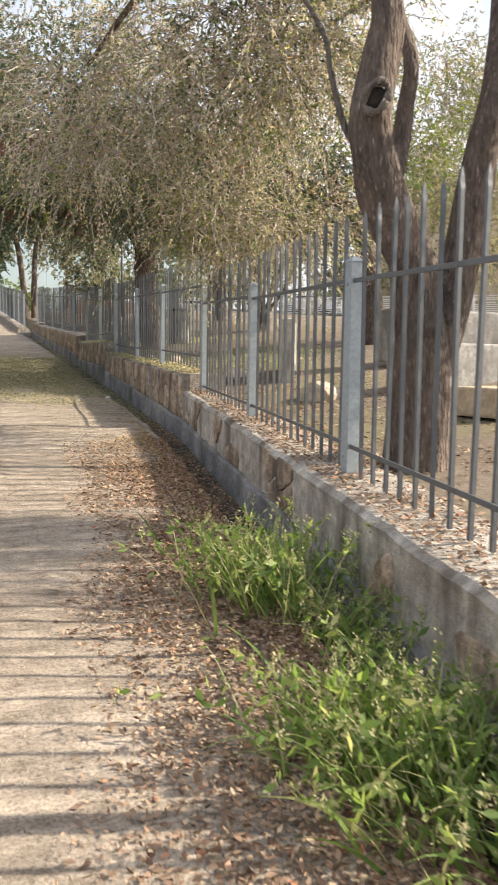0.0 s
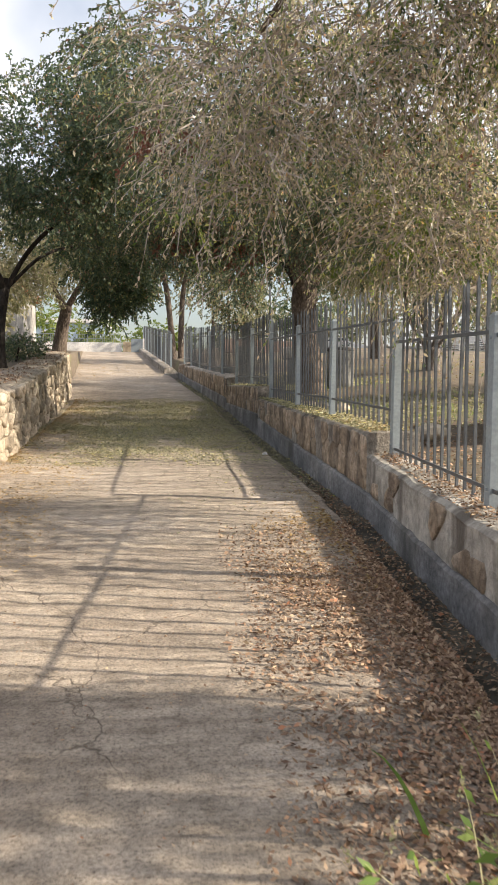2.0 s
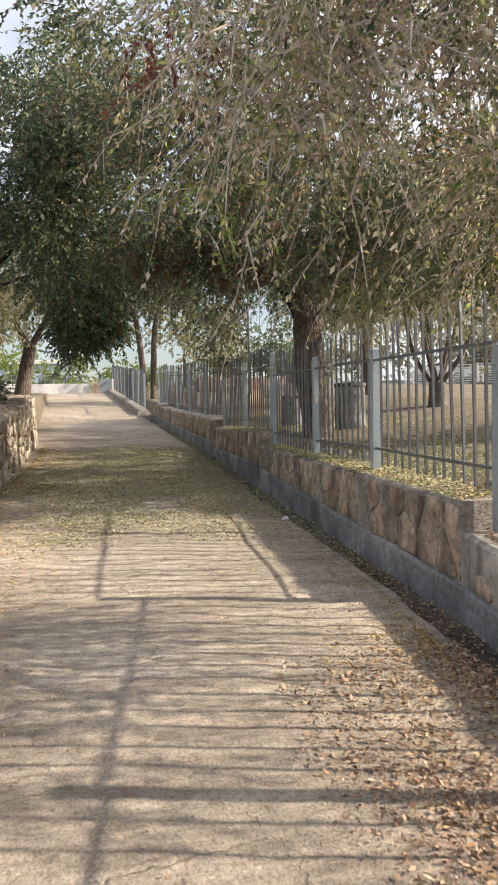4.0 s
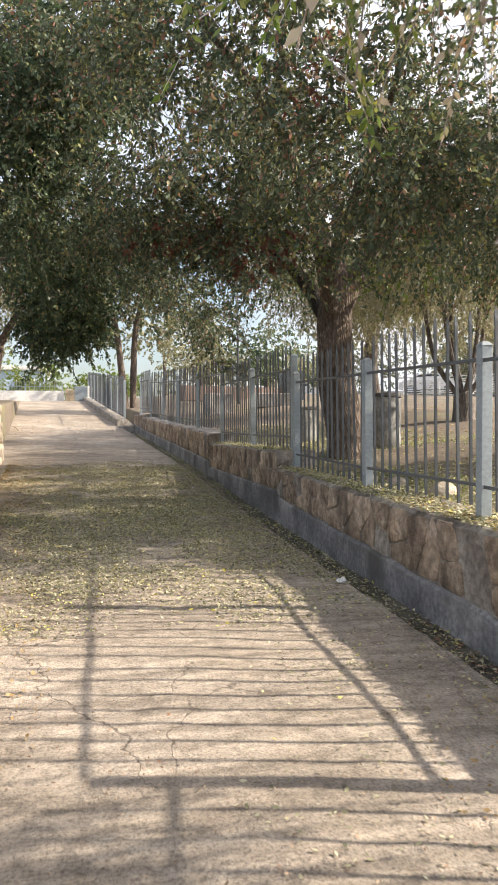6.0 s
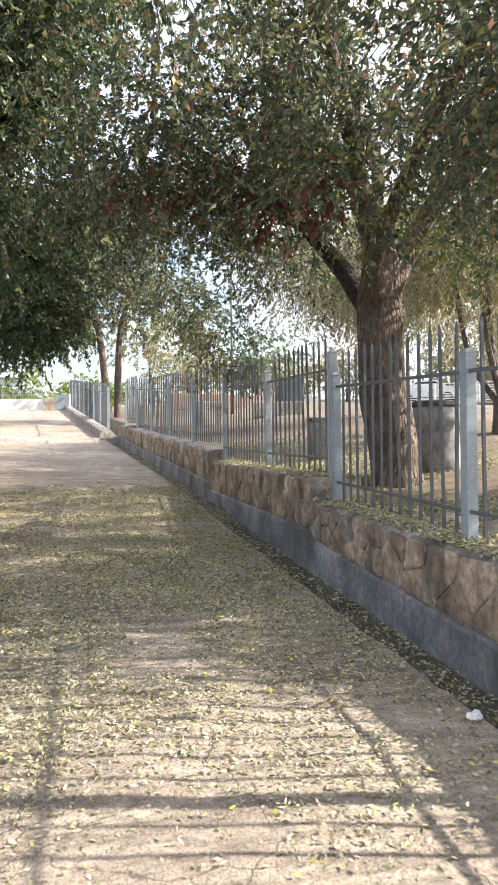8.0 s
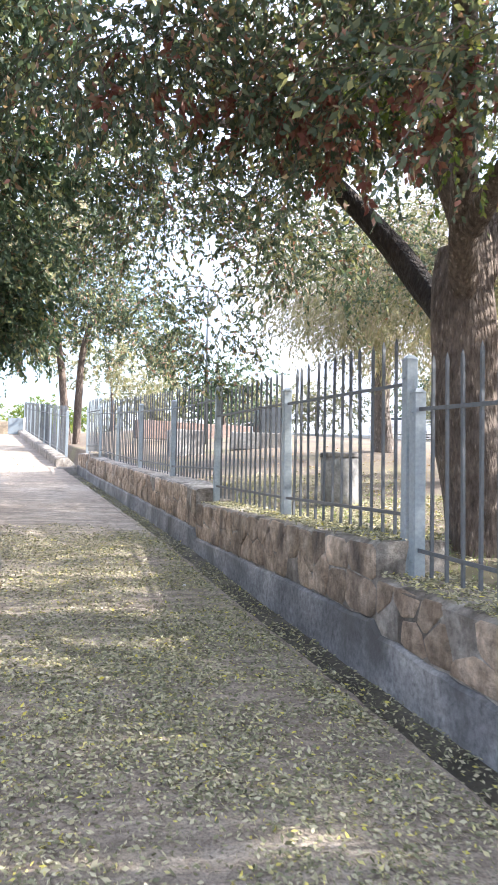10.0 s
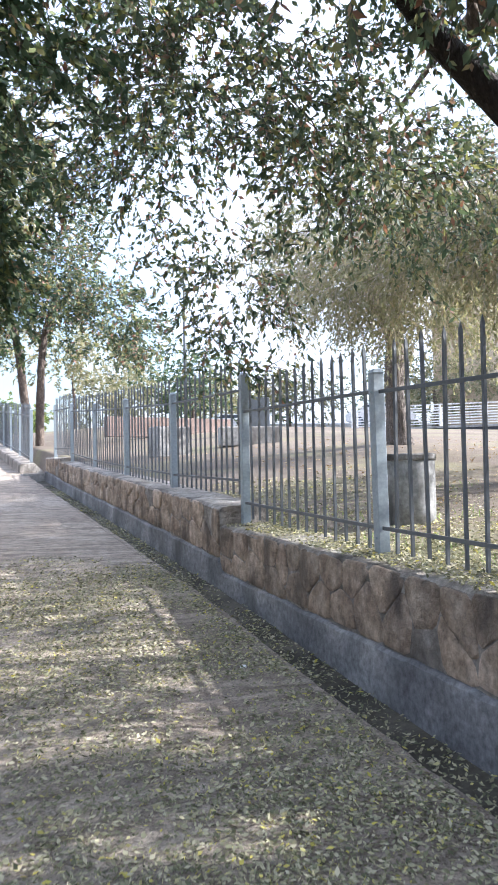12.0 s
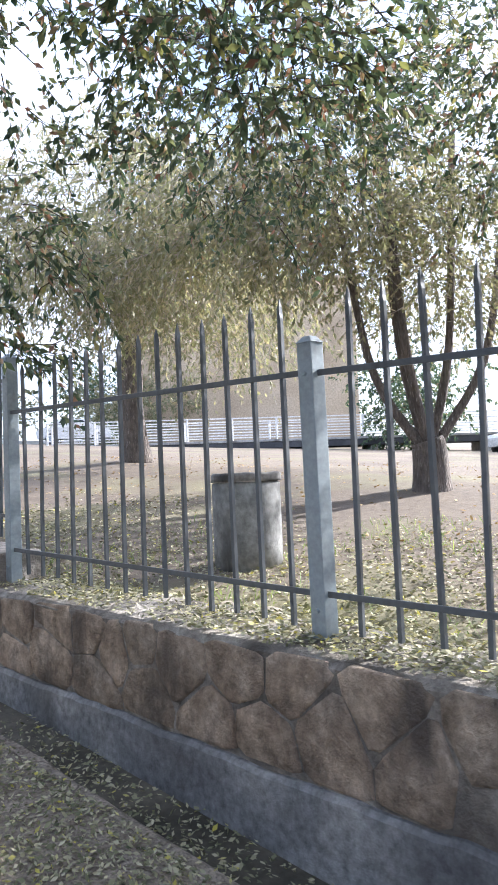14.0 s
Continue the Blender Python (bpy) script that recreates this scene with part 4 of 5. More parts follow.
    for tgt, r in (((7.40, 23.70, 5.4), 0.065), ((7.95, 23.50, 6.2), 0.075), ((8.40, 22.80, 6.0), 0.06), ((9.00, 22.45, 5.8), 0.065), ((7.60, 23.20, 6.6), 0.07), ((8.75, 23.0, 6.4), 0.06)):
        t = Vector(tgt)
        b = Vector((8.07, 23.10, z0 + 0.45))
        m = b.lerp(t, 0.45) + Vector(((t.x - b.x) * 0.25, (t.y - b.y) * 0.25, -0.1))
        limb("limb", wl_(D, [b, m, t, t + (t - m) * 0.5]), r, 0.03, BARK_D, D, 9, 0.2, 16)
    blobs = [((7.40, 23.60, 6.2), (1.8, 1.8, 1.2), 2.0), ((9.00, 22.60, 6.4), (1.8, 1.8, 1.3), 2.0), ((8.10, 23.00, 7.6), (2.2, 2.2, 1.4), 1.6), ((9.60, 23.80, 5.6), (1.3, 1.4, 1.0), 1.0), ((7.5, 22.4, 5.2), (1.2, 1.2, 0.8), 1.2), ((8.8, 23.6, 5.0), (1.2, 1.2, 0.8), 1.0)]
    crown(D, rng, blobs, 3600, (0.4, 0.9), 0.7, 16, (0.05, 0.09, 0.42), LEAF_PALE, TWIG)

    H = tree("yard_tree", (7.6, 14.6, yard_z(7.6, 14.6) - 0.05), "leafy yard tree casting dappled shade on the lane")
    z0 = H.location.z
    limb("trunk", wl_(H, [(7.6, 14.6, z0 - 0.1), (7.5, 14.7, z0 + 1.4), (7.2, 15.2, z0 + 2.8), (6.9, 15.8, z0 + 3.8)]), 0.22, 0.1, BARK_B, H, 10, 0.2, 16, flare=0.06)
    limb("limb", wl_(H, [(7.2, 15.2, z0 + 2.8), (6.9, 17.0, z0 + 3.8), (6.8, 19.0, z0 + 4.2)]), 0.09, 0.03, BARK_B, H, 8, 0.2, 14)
    blobs = [((6.4, 13.7, 5.0), (1.3, 1.0, 1.2), 1.6), ((6.8, 15.4, 5.3), (1.5, 1.4, 1.4), 2.2), ((6.6, 17.2, 5.4), (1.5, 1.4, 1.4), 2.2), ((6.8, 19.1, 5.9), (1.5, 1.5, 1.4), 2.2), ((7.2, 21.0, 6.4), (1.5, 1.4, 1.2), 1.8)]
    crown(H, rng, [((8.6, 13.4, 4.6), (1.4, 1.0, 1.3), 1.2), ((9.6, 14.4, 6.2), (1.7, 1.2, 1.5), 1.6), ((10.6, 15.0, 4.6), (1.3, 1.1, 1.4), 1.2), ((8.4, 14.4, 7.2), (1.5, 1.2, 1.2), 1.0)], 5200, (0.4, 0.9), 0.9, 16, (0.05, 0.09, 0.4), LEAF_PALE, TWIG)
    crown(H, rng, blobs, 3300, (0.4, 0.9), 0.8, 16, (0.06, 0.11, 0.42), LEAF_MIX, TWIG_D)

    # drooping tree further back in the yard
    E = tree("weeping_tree", (8.70, 30.10, yard_z(8.70, 30.10) - 0.05), "grey-trunked tree with pale weeping foliage in the yard")
    z0 = E.location.z
    limb("trunk", wl_(E, [(8.70, 30.10, z0 - 0.1), (8.60, 30.10, z0 + 1.2), (8.65, 30.10, z0 + 2.4), (8.80, 30.20, z0 + 3.4)]), 0.24, 0.16, BARK_D, E, 12, 0.2, 18, flare=0.1)
    limb("limb", wl_(E, [(8.65, 30.10, z0 + 2.2), (7.90, 29.70, z0 + 3.2), (7.30, 29.30, z0 + 4.0)]), 0.15, 0.05, BARK_D, E, 9, 0.2, 14)
    blobs = [((7.50, 29.30, 7.4), (2.2, 2.2, 1.8), 2.0), ((9.70, 30.50, 7.8), (2.4, 2.4, 2.0), 2.0), ((8.10, 28.30, 6.2), (1.6, 1.4, 1.3), 1.4), ((10.70, 29.30, 6.6), (1.6, 1.6, 1.6), 1.2), ((6.10, 28.10, 6.6), (1.4, 1.4, 1.2), 1.2)]
    blobs += [((6.9, 25.4, 6.3), (1.4, 1.7, 1.0), 2.0), ((7.0, 23.6, 6.1), (1.2, 1.2, 0.9), 1.2), ((7.2, 28.0, 6.9), (1.6, 1.8, 1.1), 2.0), ((7.9, 31.4, 7.4), (1.3, 1.6, 1.0), 1.4)]
    crown(E, rng, blobs, 7200, (0.7, 1.6), 1.0, 18, (0.07, 0.13, 0.32), LEAF_PALE, TWIG)

    # round trees at the far edge of the yard
    far = [((13, 63), 4.2, 3.6, LEAF_GREEN, 8.4), ((5.2, 61), 4.0, 3.8, LEAF_PALE, 8.6), ((21, 66), 4.0, 3.6, LEAF_PALE, 8.0), ((17, 72), 4.6, 4.2, LEAF_PALE, 9.0), ((30, 66), 4.6, 4.6, LEAF_GREEN, 8.6), ((-3, 68), 3.2, 3.0, LEAF_LIME, 5.8), ((-9, 66), 3.4, 3.4, LEAF_LIME, 6.4), ((1.5, 70), 3.0, 2.6, LEAF_LIME, 6.2),
           ((8.8, 68), 4.4, 4.2, LEAF_PALE, 8.6), ((28, 58), 4.0, 4.0, LEAF_PALE, 8.0), ((34, 40), 4.4, 4.0, LEAF_GREEN, 6.6), ((38, 30), 4.4, 4.2, LEAF_LIME, 6.6), ((-8, 30), 2.6, 2.6, LEAF_LIME, 5.4), ((-6.5, 36), 2.6, 2.6, LEAF_PALE, 5.8), ((-12, 22), 3.0, 3.4, LEAF_GREEN, 5.6)]
    for (x, y), r, h, mat, zc in far:
        g = yard_z(x, y) if x > 0 else bank_z(x, y)
        if y > 60:
            g = road_z(60) + 0.1
        T = tree("distant_tree", (x, y, g - 0.1), "leafy rounded tree in the distance")
        limb("trunk", wl_(T, [(x, y, g - 0.2), (x + 0.1, y, g + 1.2), (x, y, zc)]), 0.2, 0.08, BARK_B, T, 8, 0.15, 10)
        bl = [((x + rng.normal() * r * 0.35, y + rng.normal() * r * 0.35, zc + 0.2 + rng.normal() * h * 0.22), (r * rng.uniform(0.45, 0.7), r * rng.uniform(0.45, 0.7), h * rng.uniform(0.4, 0.6)), 1.0) for _ in range(6)]
        crown(T, rng, bl, 1100, (0.5, 1.0), 0.6, 16, (0.14, 0.26, 0.5), mat, None)

    S = tree("shrub", (-3.0, 21.2, bank_z(-3.0, 21.2) - 0.03), "dark low shrub on the bank above the rubble wall")
    limb("stem", wl_(S, [(-3.0, 21.2, S.location.z), (-2.95, 21.2, S.location.z + 0.2), (-2.9, 21.1, S.location.z + 0.4)]), 0.03, 0.015, BARK_C, S, 6, 0.1, 6)
    zs = S.location.z + 0.3
    crown(S, rng, [((-2.8, 21.2, zs), (0.5, 0.8, 0.3), 1.0), ((-2.9, 22.2, zs + 0.1), (0.5, 0.7, 0.3), 1.0)], 420, (0.2, 0.4), 0.3, 18, (0.035, 0.07, 0.45), LEAF_GREEN, TWIG_D)


trees()


# ---- yard things ----
def ring_bm(r0, r1, z0, z1, n=28, seed=0.0, wobble=0.004):
    """A hollow upright drum wall with rounded, slightly uneven lips."""
    bm = bmesh.new()
    prof = [(r1, z0), (r1, z0 + (z1 - z0) * 0.33), (r1, z0 + (z1 - z0) * 0.66), (r1, z1 - 0.015), (r1 - 0.012, z1), (r0 + 0.012, z1), (r0, z1 - 0.015), (r0, z0)]
    rings = []
    for i in range(n):
        a = 2 * math.pi * i / n
        row = []
        for r, z in prof:
            k = r + wobble * noise.noise((math.cos(a) * 3, math.sin(a) * 3, z * 4 + seed))
            row.append(bm.verts.new((k * math.cos(a), k * math.sin(a), z + (0.010 * noise.noise((math.cos(a) * 4, math.sin(a) * 4, seed)) if z > z1 - 0.02 else 0.0))))
        rings.append(row)
    m = len(prof)
    for i in range(n):
        p, q = rings[i], rings[(i + 1) % n]
        for k in range(m):
            bm.faces.new((p[k], q[k], q[(k + 1) % m], p[(k + 1) % m]))
    for f in bm.faces:
        f.smooth = True
    return bm


def concrete_bin(at, r, h, turn, label):
    b = thing("concrete_bin", at, label, "bin", "concrete bins in the yard")
    b.rotation_euler = (0, 0, radians(turn))
    part("body", bm_mesh("body", ring_bm(r - 0.05, r, -0.05, h - 0.07, seed=turn), DRUM), b)
    part("rim", bm_mesh("rim", ring_bm(r - 0.055, r + 0.010, h - 0.067, h, seed=turn + 3, wobble=0.008), DRUM_RIM), b, "blackened, crumbling rim")
    heap = bmesh.new()
    bmesh.ops.create_circle(heap, cap_ends=True, segments=20, radius=r - 0.058)
    bmesh.ops.poke(heap, faces=heap.faces[:])
    bmesh.ops.subdivide_edges(heap, edges=heap.edges[:], cuts=2, use_grid_fill=True)
    for v in heap.verts:
        v.co.z = h - 0.09 + 0.05 * (1 - v.co.xy.length / r) + 0.02 * noise.noise(v.co * 9)
    part("fill", bm_mesh("fill", heap, EARTH), b, "earth and leaves inside")


concrete_bin((4.05, 22.15, yard_z(4.05, 22.15)), 0.265, 0.71, 38, "round grey concrete drum bin with a blackened rim")
concrete_bin((4.24, 18.42, yard_z(4.24, 18.42)), 0.285, 2.77 - yard_z(4.24, 18.42), 15, "tall round concrete drum bin beside the tree trunk")

rock_rng = np.random.default_rng(21)


def rock(at, r, mat=RUBBLE):
    bm = bmesh.new()
    bmesh.ops.create_icosphere(bm, subdivisions=2, radius=r)
    sd = rock_rng.uniform(0, 50)
    for v in bm.verts:
        v.co *= 1 + 0.35 * noise.noise(v.co / r * 0.9 + Vector((sd, 0, 0)))
        v.co.z *= 0.65
    o = new("rock", bm_mesh("rock", bm, mat))
    o.location = at
    tagged(o, "small pale rounded stone lying by the fence foot", "rock", "stones by the fence")


for y, x, r in ((18.6, 3.0, 0.09), (20.9, 2.98, 0.1), (21.3, 3.05, 0.06), (15.2, 3.1, 0.13), (15.9, 3.05, 0.1), (14.3, 3.2, 0.14), (19.3, 3.1, 0.12), (16.4, 3.0, 0.08), (10.6, 3.3, 0.2), (8.3, 3.6, 0.24)):
    rock((x, y, yard_z(x, y) + r * 0.3), r)


# ---- far end of the lane ----
def wall_block(name, sx, sy, sz, at, mat, label, category, turn=0.0, bevel=0.02):
    ob = new(name, bm_mesh(name, box_bm(sx, sy, sz, (0, 0, sz / 2), bevel), mat))
    ob.matrix_basis = pose(*at, 0, 0, turn)
    return tagged(ob, label, category)


def railing(name, p0, p1, h, n_bars, upright, mat, label, category="railing", thick=0.035):
    """Posts, horizontal bars and (where upright is set) vertical bars between two points."""
    p0, p1 = Vector(p0), Vector(p1)
    r = thing(name, p0, label, category)
    d = p1 - p0
    L = d.length
    turn = Vector((1, 0, 0)).rotation_difference(d.normalized()).to_euler()
    posts = max(2, round(L / 2.2) + 1)
    post_me = bm_mesh("post", box_bm(thick * 1.5, thick * 1.5, h, (0, 0, h / 2), 0.004), mat)
    for i in range(posts):
        p = part("post", post_me, r)
        p.location = d * (i / (posts - 1))
    for k in range(n_bars):
        b = part("bar", bm_mesh("bar", box_bm(L, thick, thick, (L / 2, 0, 0), 0.004), mat), r)
        b.location = (0, 0, h * (k + 1) / n_bars - 0.03)
        b.rotation_euler = turn
    if upright:
        up_me = bm_mesh("upright", box_bm(thick * 0.7, thick * 0.7, h * 0.9, (0, 0, h * 0.48)), mat)
        n = int(L / upright)
        for i in range(1, n):
            u = part("upright", up_me, r)
            u.location = d * (i / n)
    return r


zf = road_z(59)
wall_block("low_white_wall", 12.0, 0.3, 0.72, (-7.6, 59.2, zf - 0.03), WHITE, "low sunlit white wall closing the end of the lane", "wall")
railing("white_railing", (-13.4, 59.2, zf + 0.68), (-1.7, 59.2, zf + 0.68), 0.62, 2, 0.16, STEEL, "grey metal railing along the low white wall")
wall_block("gate_pier", 1.1, 0.35, 0.8, (-0.95, 59.1, zf - 0.03), BEIGE, "beige rendered wall pier beside the white wall", "pier")
wall_block("utility_box", 0.45, 0.35, 1.0, (0.15, 57.6, road_z(57.6)), WHITE, "white metal utility box at the fence end", "utility box")
wall_block("grey_gate_panel", 0.9, 0.12, 0.95, (-0.45, 58.5, road_z(58.5)), STEEL, "grey sheet-metal gate leaf", "gate")


def house(name, at, w, d, h, turn, wall_mat, roof_mat, label, rows=1, cols=3):
    b = thing(name, at, label, "building")
    b.rotation_euler = (0, 0, radians(turn))
    box("wall", w, d, h, (0, 0, h / 2), wall_mat, b, bevel=0.03)
    box("roof", w + 0.6, d + 0.6, 0.35, (0, 0, h + 0.17), roof_mat, b, bevel=0.04)
    for r in range(rows):
        for c in range(cols):
            x = -w / 2 + (c + 0.5) * w / cols
            z = h * (r + 0.55) / rows
            win = box("window", min(1.3, w / cols * 0.55), 0.16, min(1.4, h / rows * 0.5), (x, -d / 2 - 0.02, z), GLASS, b, bevel=0.01)
            sw, sh = min(1.3, w / cols * 0.55), min(1.4, h / rows * 0.5)
            for fx, fz, lx, lz in ((0, sh / 2 + 0.05, sw + 0.2, 0.1), (0, -sh / 2 - 0.05, sw + 0.2, 0.1), (-sw / 2 - 0.05, 0, 0.1, sh), (sw / 2 + 0.05, 0, 0.1, sh)):
                fr = part("frame", bm_mesh("frame", box_bm(lx, 0.2, lz, (x + fx, -d / 2 - 0.03, z + fz), 0.008), WHITE), win)
    return b


house("pale_house", (-8.5, 78, 5.0), 10, 7, 3.4, 0, BLUE, WHITE, "pale blue single-storey house beyond the lane's end")
house("tiled_house", (-10.5, 47, bank_z(-10.5, 47) - 0.2), 8, 7, 3.0, 0, CONCRETE, TERRACOTTA, "grey house with a terracotta roof edge behind the trees")
house("beige_building", (37, 57, 3.2), 15, 9, 12.5, -42, BEIGE, BEIGE, "tall plain beige rendered building behind the yard trees", 0, 1)

# raised walkway with white railings across the yard
p0, p1 = Vector((18.6, 51.5, 4.35)), Vector((39.0, 37.0, 4.35))
walkway = thing("raised_walkway", p0, "raised concrete walkway with a dark edge across the yard", "walkway")
dv = p1 - p0
turn = math.atan2(dv.y, dv.x)
deck = part("deck", bm_mesh("deck", box_bm(dv.length, 2.2, 0.32, (dv.length / 2, 1.1, 0.22), 0.02), DARKMETAL), walkway)
deck.rotation_euler = (0, 0, turn)
top = part("slab", bm_mesh("slab", box_bm(dv.length, 2.3, 0.12, (dv.length / 2, 1.1, 0.45), 0.02), CONCRETE), walkway)
top.rotation_euler = (0, 0, turn)
for i in range(8):
    pr = part("support", bm_mesh("support", box_bm(0.4, 1.6, 1.6, (0, 1.1, -0.7), 0.02), CONCRETE), walkway)
    pr.location = dv * ((i + 0.3) / 8)
    pr.rotation_euler = (0, 0, turn)
railing("walkway_railing", p0 + Vector((0, 0, 0.5)), p1 + Vector((0, 0, 0.5)), 1.15, 4, 0, WHITE, "white horizontal-bar railing on the raised walkway", thick=0.06)
back = Vector((-dv.y, dv.x, 0)).normalized() * 2.1
railing("walkway_railing", p0 + back + Vector((0, 0, 0.5)), p1 + back + Vector((0, 0, 0.5)), 1.15, 4, 0, WHITE, "white horizontal-bar railing on the far side of the walkway", thick=0.06)


def car(at, turn, mat, label):
    c = thing("parked_car", at, label, "car", "parked cars")
    c.rotation_euler = (0, 0, radians(turn))
    prof = [(-2.1, 0.35), (-2.15, 0.75), (-1.9, 0.92), (-1.3, 1.0), (-0.8, 1.42), (0.6, 1.45), (1.25, 1.02), (2.0, 0.85), (2.15, 0.6), (2.1, 0.32)]
    v = [(x, s * (0.82 if z < 1.1 else 0.66), z) for s in (-1, 1) for x, z in prof]
    n = len(prof)
    f = [tuple(range(n)), tuple(range(2 * n - 1, n - 1, -1))] + [(i, i + n, (i + 1) % n + n, (i + 1) % n) for i in range(n)]
    part("body", mesh_of("body", v, f, mat), c)
    for s in (-1, 1):
        vv = [(-1.15, s * 0.80, 1.04), (-0.72, s * 0.70, 1.36), (0.52, s * 0.70, 1.38), (1.02, s * 0.80, 1.04)]
        vv += [(x, y - s * 0.03, z) for x, y, z in vv]
        part("window", mesh_of("window", vv, [(0, 1, 2, 3), (7, 6, 5, 4), (0, 4, 5, 1), (1, 5, 6, 2), (2, 6, 7, 3), (3, 7, 4, 0)], GLASS), c)
        for x in (-1.3, 1.35):
            bm = bmesh.new()
            bmesh.ops.create_cone(bm, cap_ends=True, segments=18, radius1=0.32, radius2=0.32, depth=0.2, matrix=Matrix.Translation((x, s * 0.76, 0.32)) @ Matrix.Rotation(radians(90), 4, "X"))
            wh = part("wheel", bm_mesh("wheel", bm, DARKMETAL), c)
            bm = bmesh.new()
            bmesh.ops.create_cone(bm, cap_ends=True, segments=14, radius1=0.19, radius2=0.17, depth=0.03, matrix=Matrix.Translation((x, s * 0.87, 0.32)) @ Matrix.Rotation(radians(90), 4, "X"))
            part("rim", bm_mesh("rim", bm, STEEL), wh)


for x, y, tn, lb in ((35.5, 35.2, -30, "white parked car below the raised walkway"), (24.0, 58.0, -35, "white parked car behind the walkway"), (15.5, 63.0, 0, "white parked car at the yard's far edge")):
    car((x, y, yard_z(x, y) if y < 60 else 5.1), tn, WHITE, lb)

# blocks and boxes beyond the upper fence
wall_block("concrete_block", 0.9, 0.6, 0.75, (4.3, 33.6, yard_z(4.3, 33.6) - 0.05), CONCRETE, "pale concrete block standing in the yard", "block", 12, 0.03)
wall_block("concrete_block", 1.6, 0.5, 0.5, (6.6, 34.2, yard_z(6.6, 34.2) - 0.05), CONCRETE, "low pale concrete block lying in the yard", "block", -8, 0.03)
wall_block("brown_wall", 5.0, 0.35, 0.7, (6.4, 42.0, yard_z(6.4, 42) - 0.05), BROWN, "low reddish-brown wall in the yard", "wall", 14, 0.03)
wall_block("blue_cabinet", 0.9, 0.6, 1.25, (8.3, 38.5, yard_z(8.3, 38.5) - 0.05), GLASS, "dark blue metal cabinet in the yard", "cabinet", 5, 0.03)
wall_block("white_boundary_wall", 30.0, 0.3, 1.2, (24.0, 66.0, 5.0), WHITE, "long low white boundary wall at the yard's far edge", "wall", -6, 0.03)
# low retaining walls and steps behind the old tree
wall_block("retaining_block", 2.2, 0.4, 0.55, (5.6, 8.3, yard_z(5.6, 8.3) - 0.05), CONCRETE, "grey concrete retaining block with leaves on top", "wall", 8, 0.03)
wall_block("retaining_block", 2.6, 0.45, 0.8, (6.9, 10.6, yard_z(6.9, 10.6) - 0.05), CONCRETE, "grey concrete retaining block behind the old tree", "wall", 5, 0.03)
wall_block("retaining_block", 1.1, 0.6, 0.28, (4.7, 6.2, yard_z(4.7, 6.2) - 0.03), BEIGE, "low sandy block step near the trunk", "step", 15, 0.03)
wall_block("concrete_slab", 0.14, 1.5, 0.9, (4.1, 10.6, yard_z(4.1, 10.6) - 0.1), CONCRETE, "pale slanting concrete slab standing in the yard", "slab", -24, 0.02)


def lamp_pole(at, h):
    p = thing("street_lamp", at, "thin grey street lamp pole rising behind the fence", "street lamp")
    v, f = tube_data([(0, 0, 0), (0, 0, h * 0.5), (0, 0, h)], [0.06, 0.05, 0.035], 10)
    part("pole", mesh_of("pole", v, f, STEEL_DARK, True), p)
    v, f = tube_data([(0, 0, h - 0.02), (-0.15, 0, h + 0.08), (-0.5, 0, h + 0.12)], [0.03, 0.025, 0.025], 8)
    part("arm", mesh_of("arm", v, f, STEEL_DARK, True), p)
    box("lantern", 0.45, 0.16, 0.09, (-0.6, 0, h + 0.1), STEEL, p, bevel=0.02)


lamp_pole((5.9, 38.0, yard_z(5.9, 38.0) - 0.05), 5.4)


def cable(points, r, label):
    v, f = tube_data(smooth_line(points, 30), [r] * 30, 6)
    tagged(new("power_cable", mesh_of("power_cable", v, f, CABLE, True)), label, "cable")


up = thing("utility_pole", (-9.6, 52.0, bank_z(-9.6, 52) - 0.1), "tall weathered wooden utility pole among the trees", "utility pole")
v, f = tube_data([(0, 0, 0), (0, 0, 4), (0, 0, 8.2)], [0.14, 0.12, 0.1], 10)
part("pole", mesh_of("pole", v, f, BARK_B, True), up)
box("crossarm", 1.4, 0.1, 0.1, (0, 0, 7.8), BARK_B, up)
cable([(-3.2, 2.0, 13.0), (-4.2, 20.0, 10.9), (-9.6, 52.0, up.location.z + 7.9)], 0.018, "thin black power cable sagging above the trees")


# ---- weeds by the wall foot ----
def ribbons(rng, roots, heads, width, segs=5, sag=0.35):
    """Arching blades from roots towards heads; (n, segs) quads, tapering."""
    n = len(roots)
    out = []
    side = unit(np.cross(heads - roots, rng.normal(size=(n, 3))) * (1, 1, 0.2))
    def at(t):
        p = roots + (heads - roots) * np.array([1, 1, 1.0]) * t
        p[:, 2] += sag * np.linalg.norm(heads - roots, axis=1) * (t - t * t) * 1.6
        return p
    for s in range(segs):
        a, b = s / segs, (s + 1) / segs
        wa, wb = width[:, None] * (1 - a ** 1.6), width[:, None] * (1 - b ** 1.6)
        out.append(np.stack([at(a) - side * wa, at(a) + side * wa, at(b) + side * wb, at(b) - side * wb], axis=1))
    return np.stack(out, axis=1).reshape(-1, 4, 3)


def blades_mesh(name, q, segs, mat):
    """Each blade one connected strip, so that it has one colour."""
    n = len(q) // segs
    q = q.reshape(n, segs, 4, 3)
    rows = np.concatenate([q[:, :, [0, 1]].reshape(n, segs * 2, 3), q[:, -1, [3, 2]]], axis=1)
    w = rows.shape[1]
    faces = []
    for i in range(n):
        o = i * w
        faces += [(o + 2 * s, o + 2 * s + 1, o + 2 * s + 3, o + 2 * s + 2) for s in range(segs)]
    return mesh_of(name, rows.reshape(-1, 3), faces, mat)


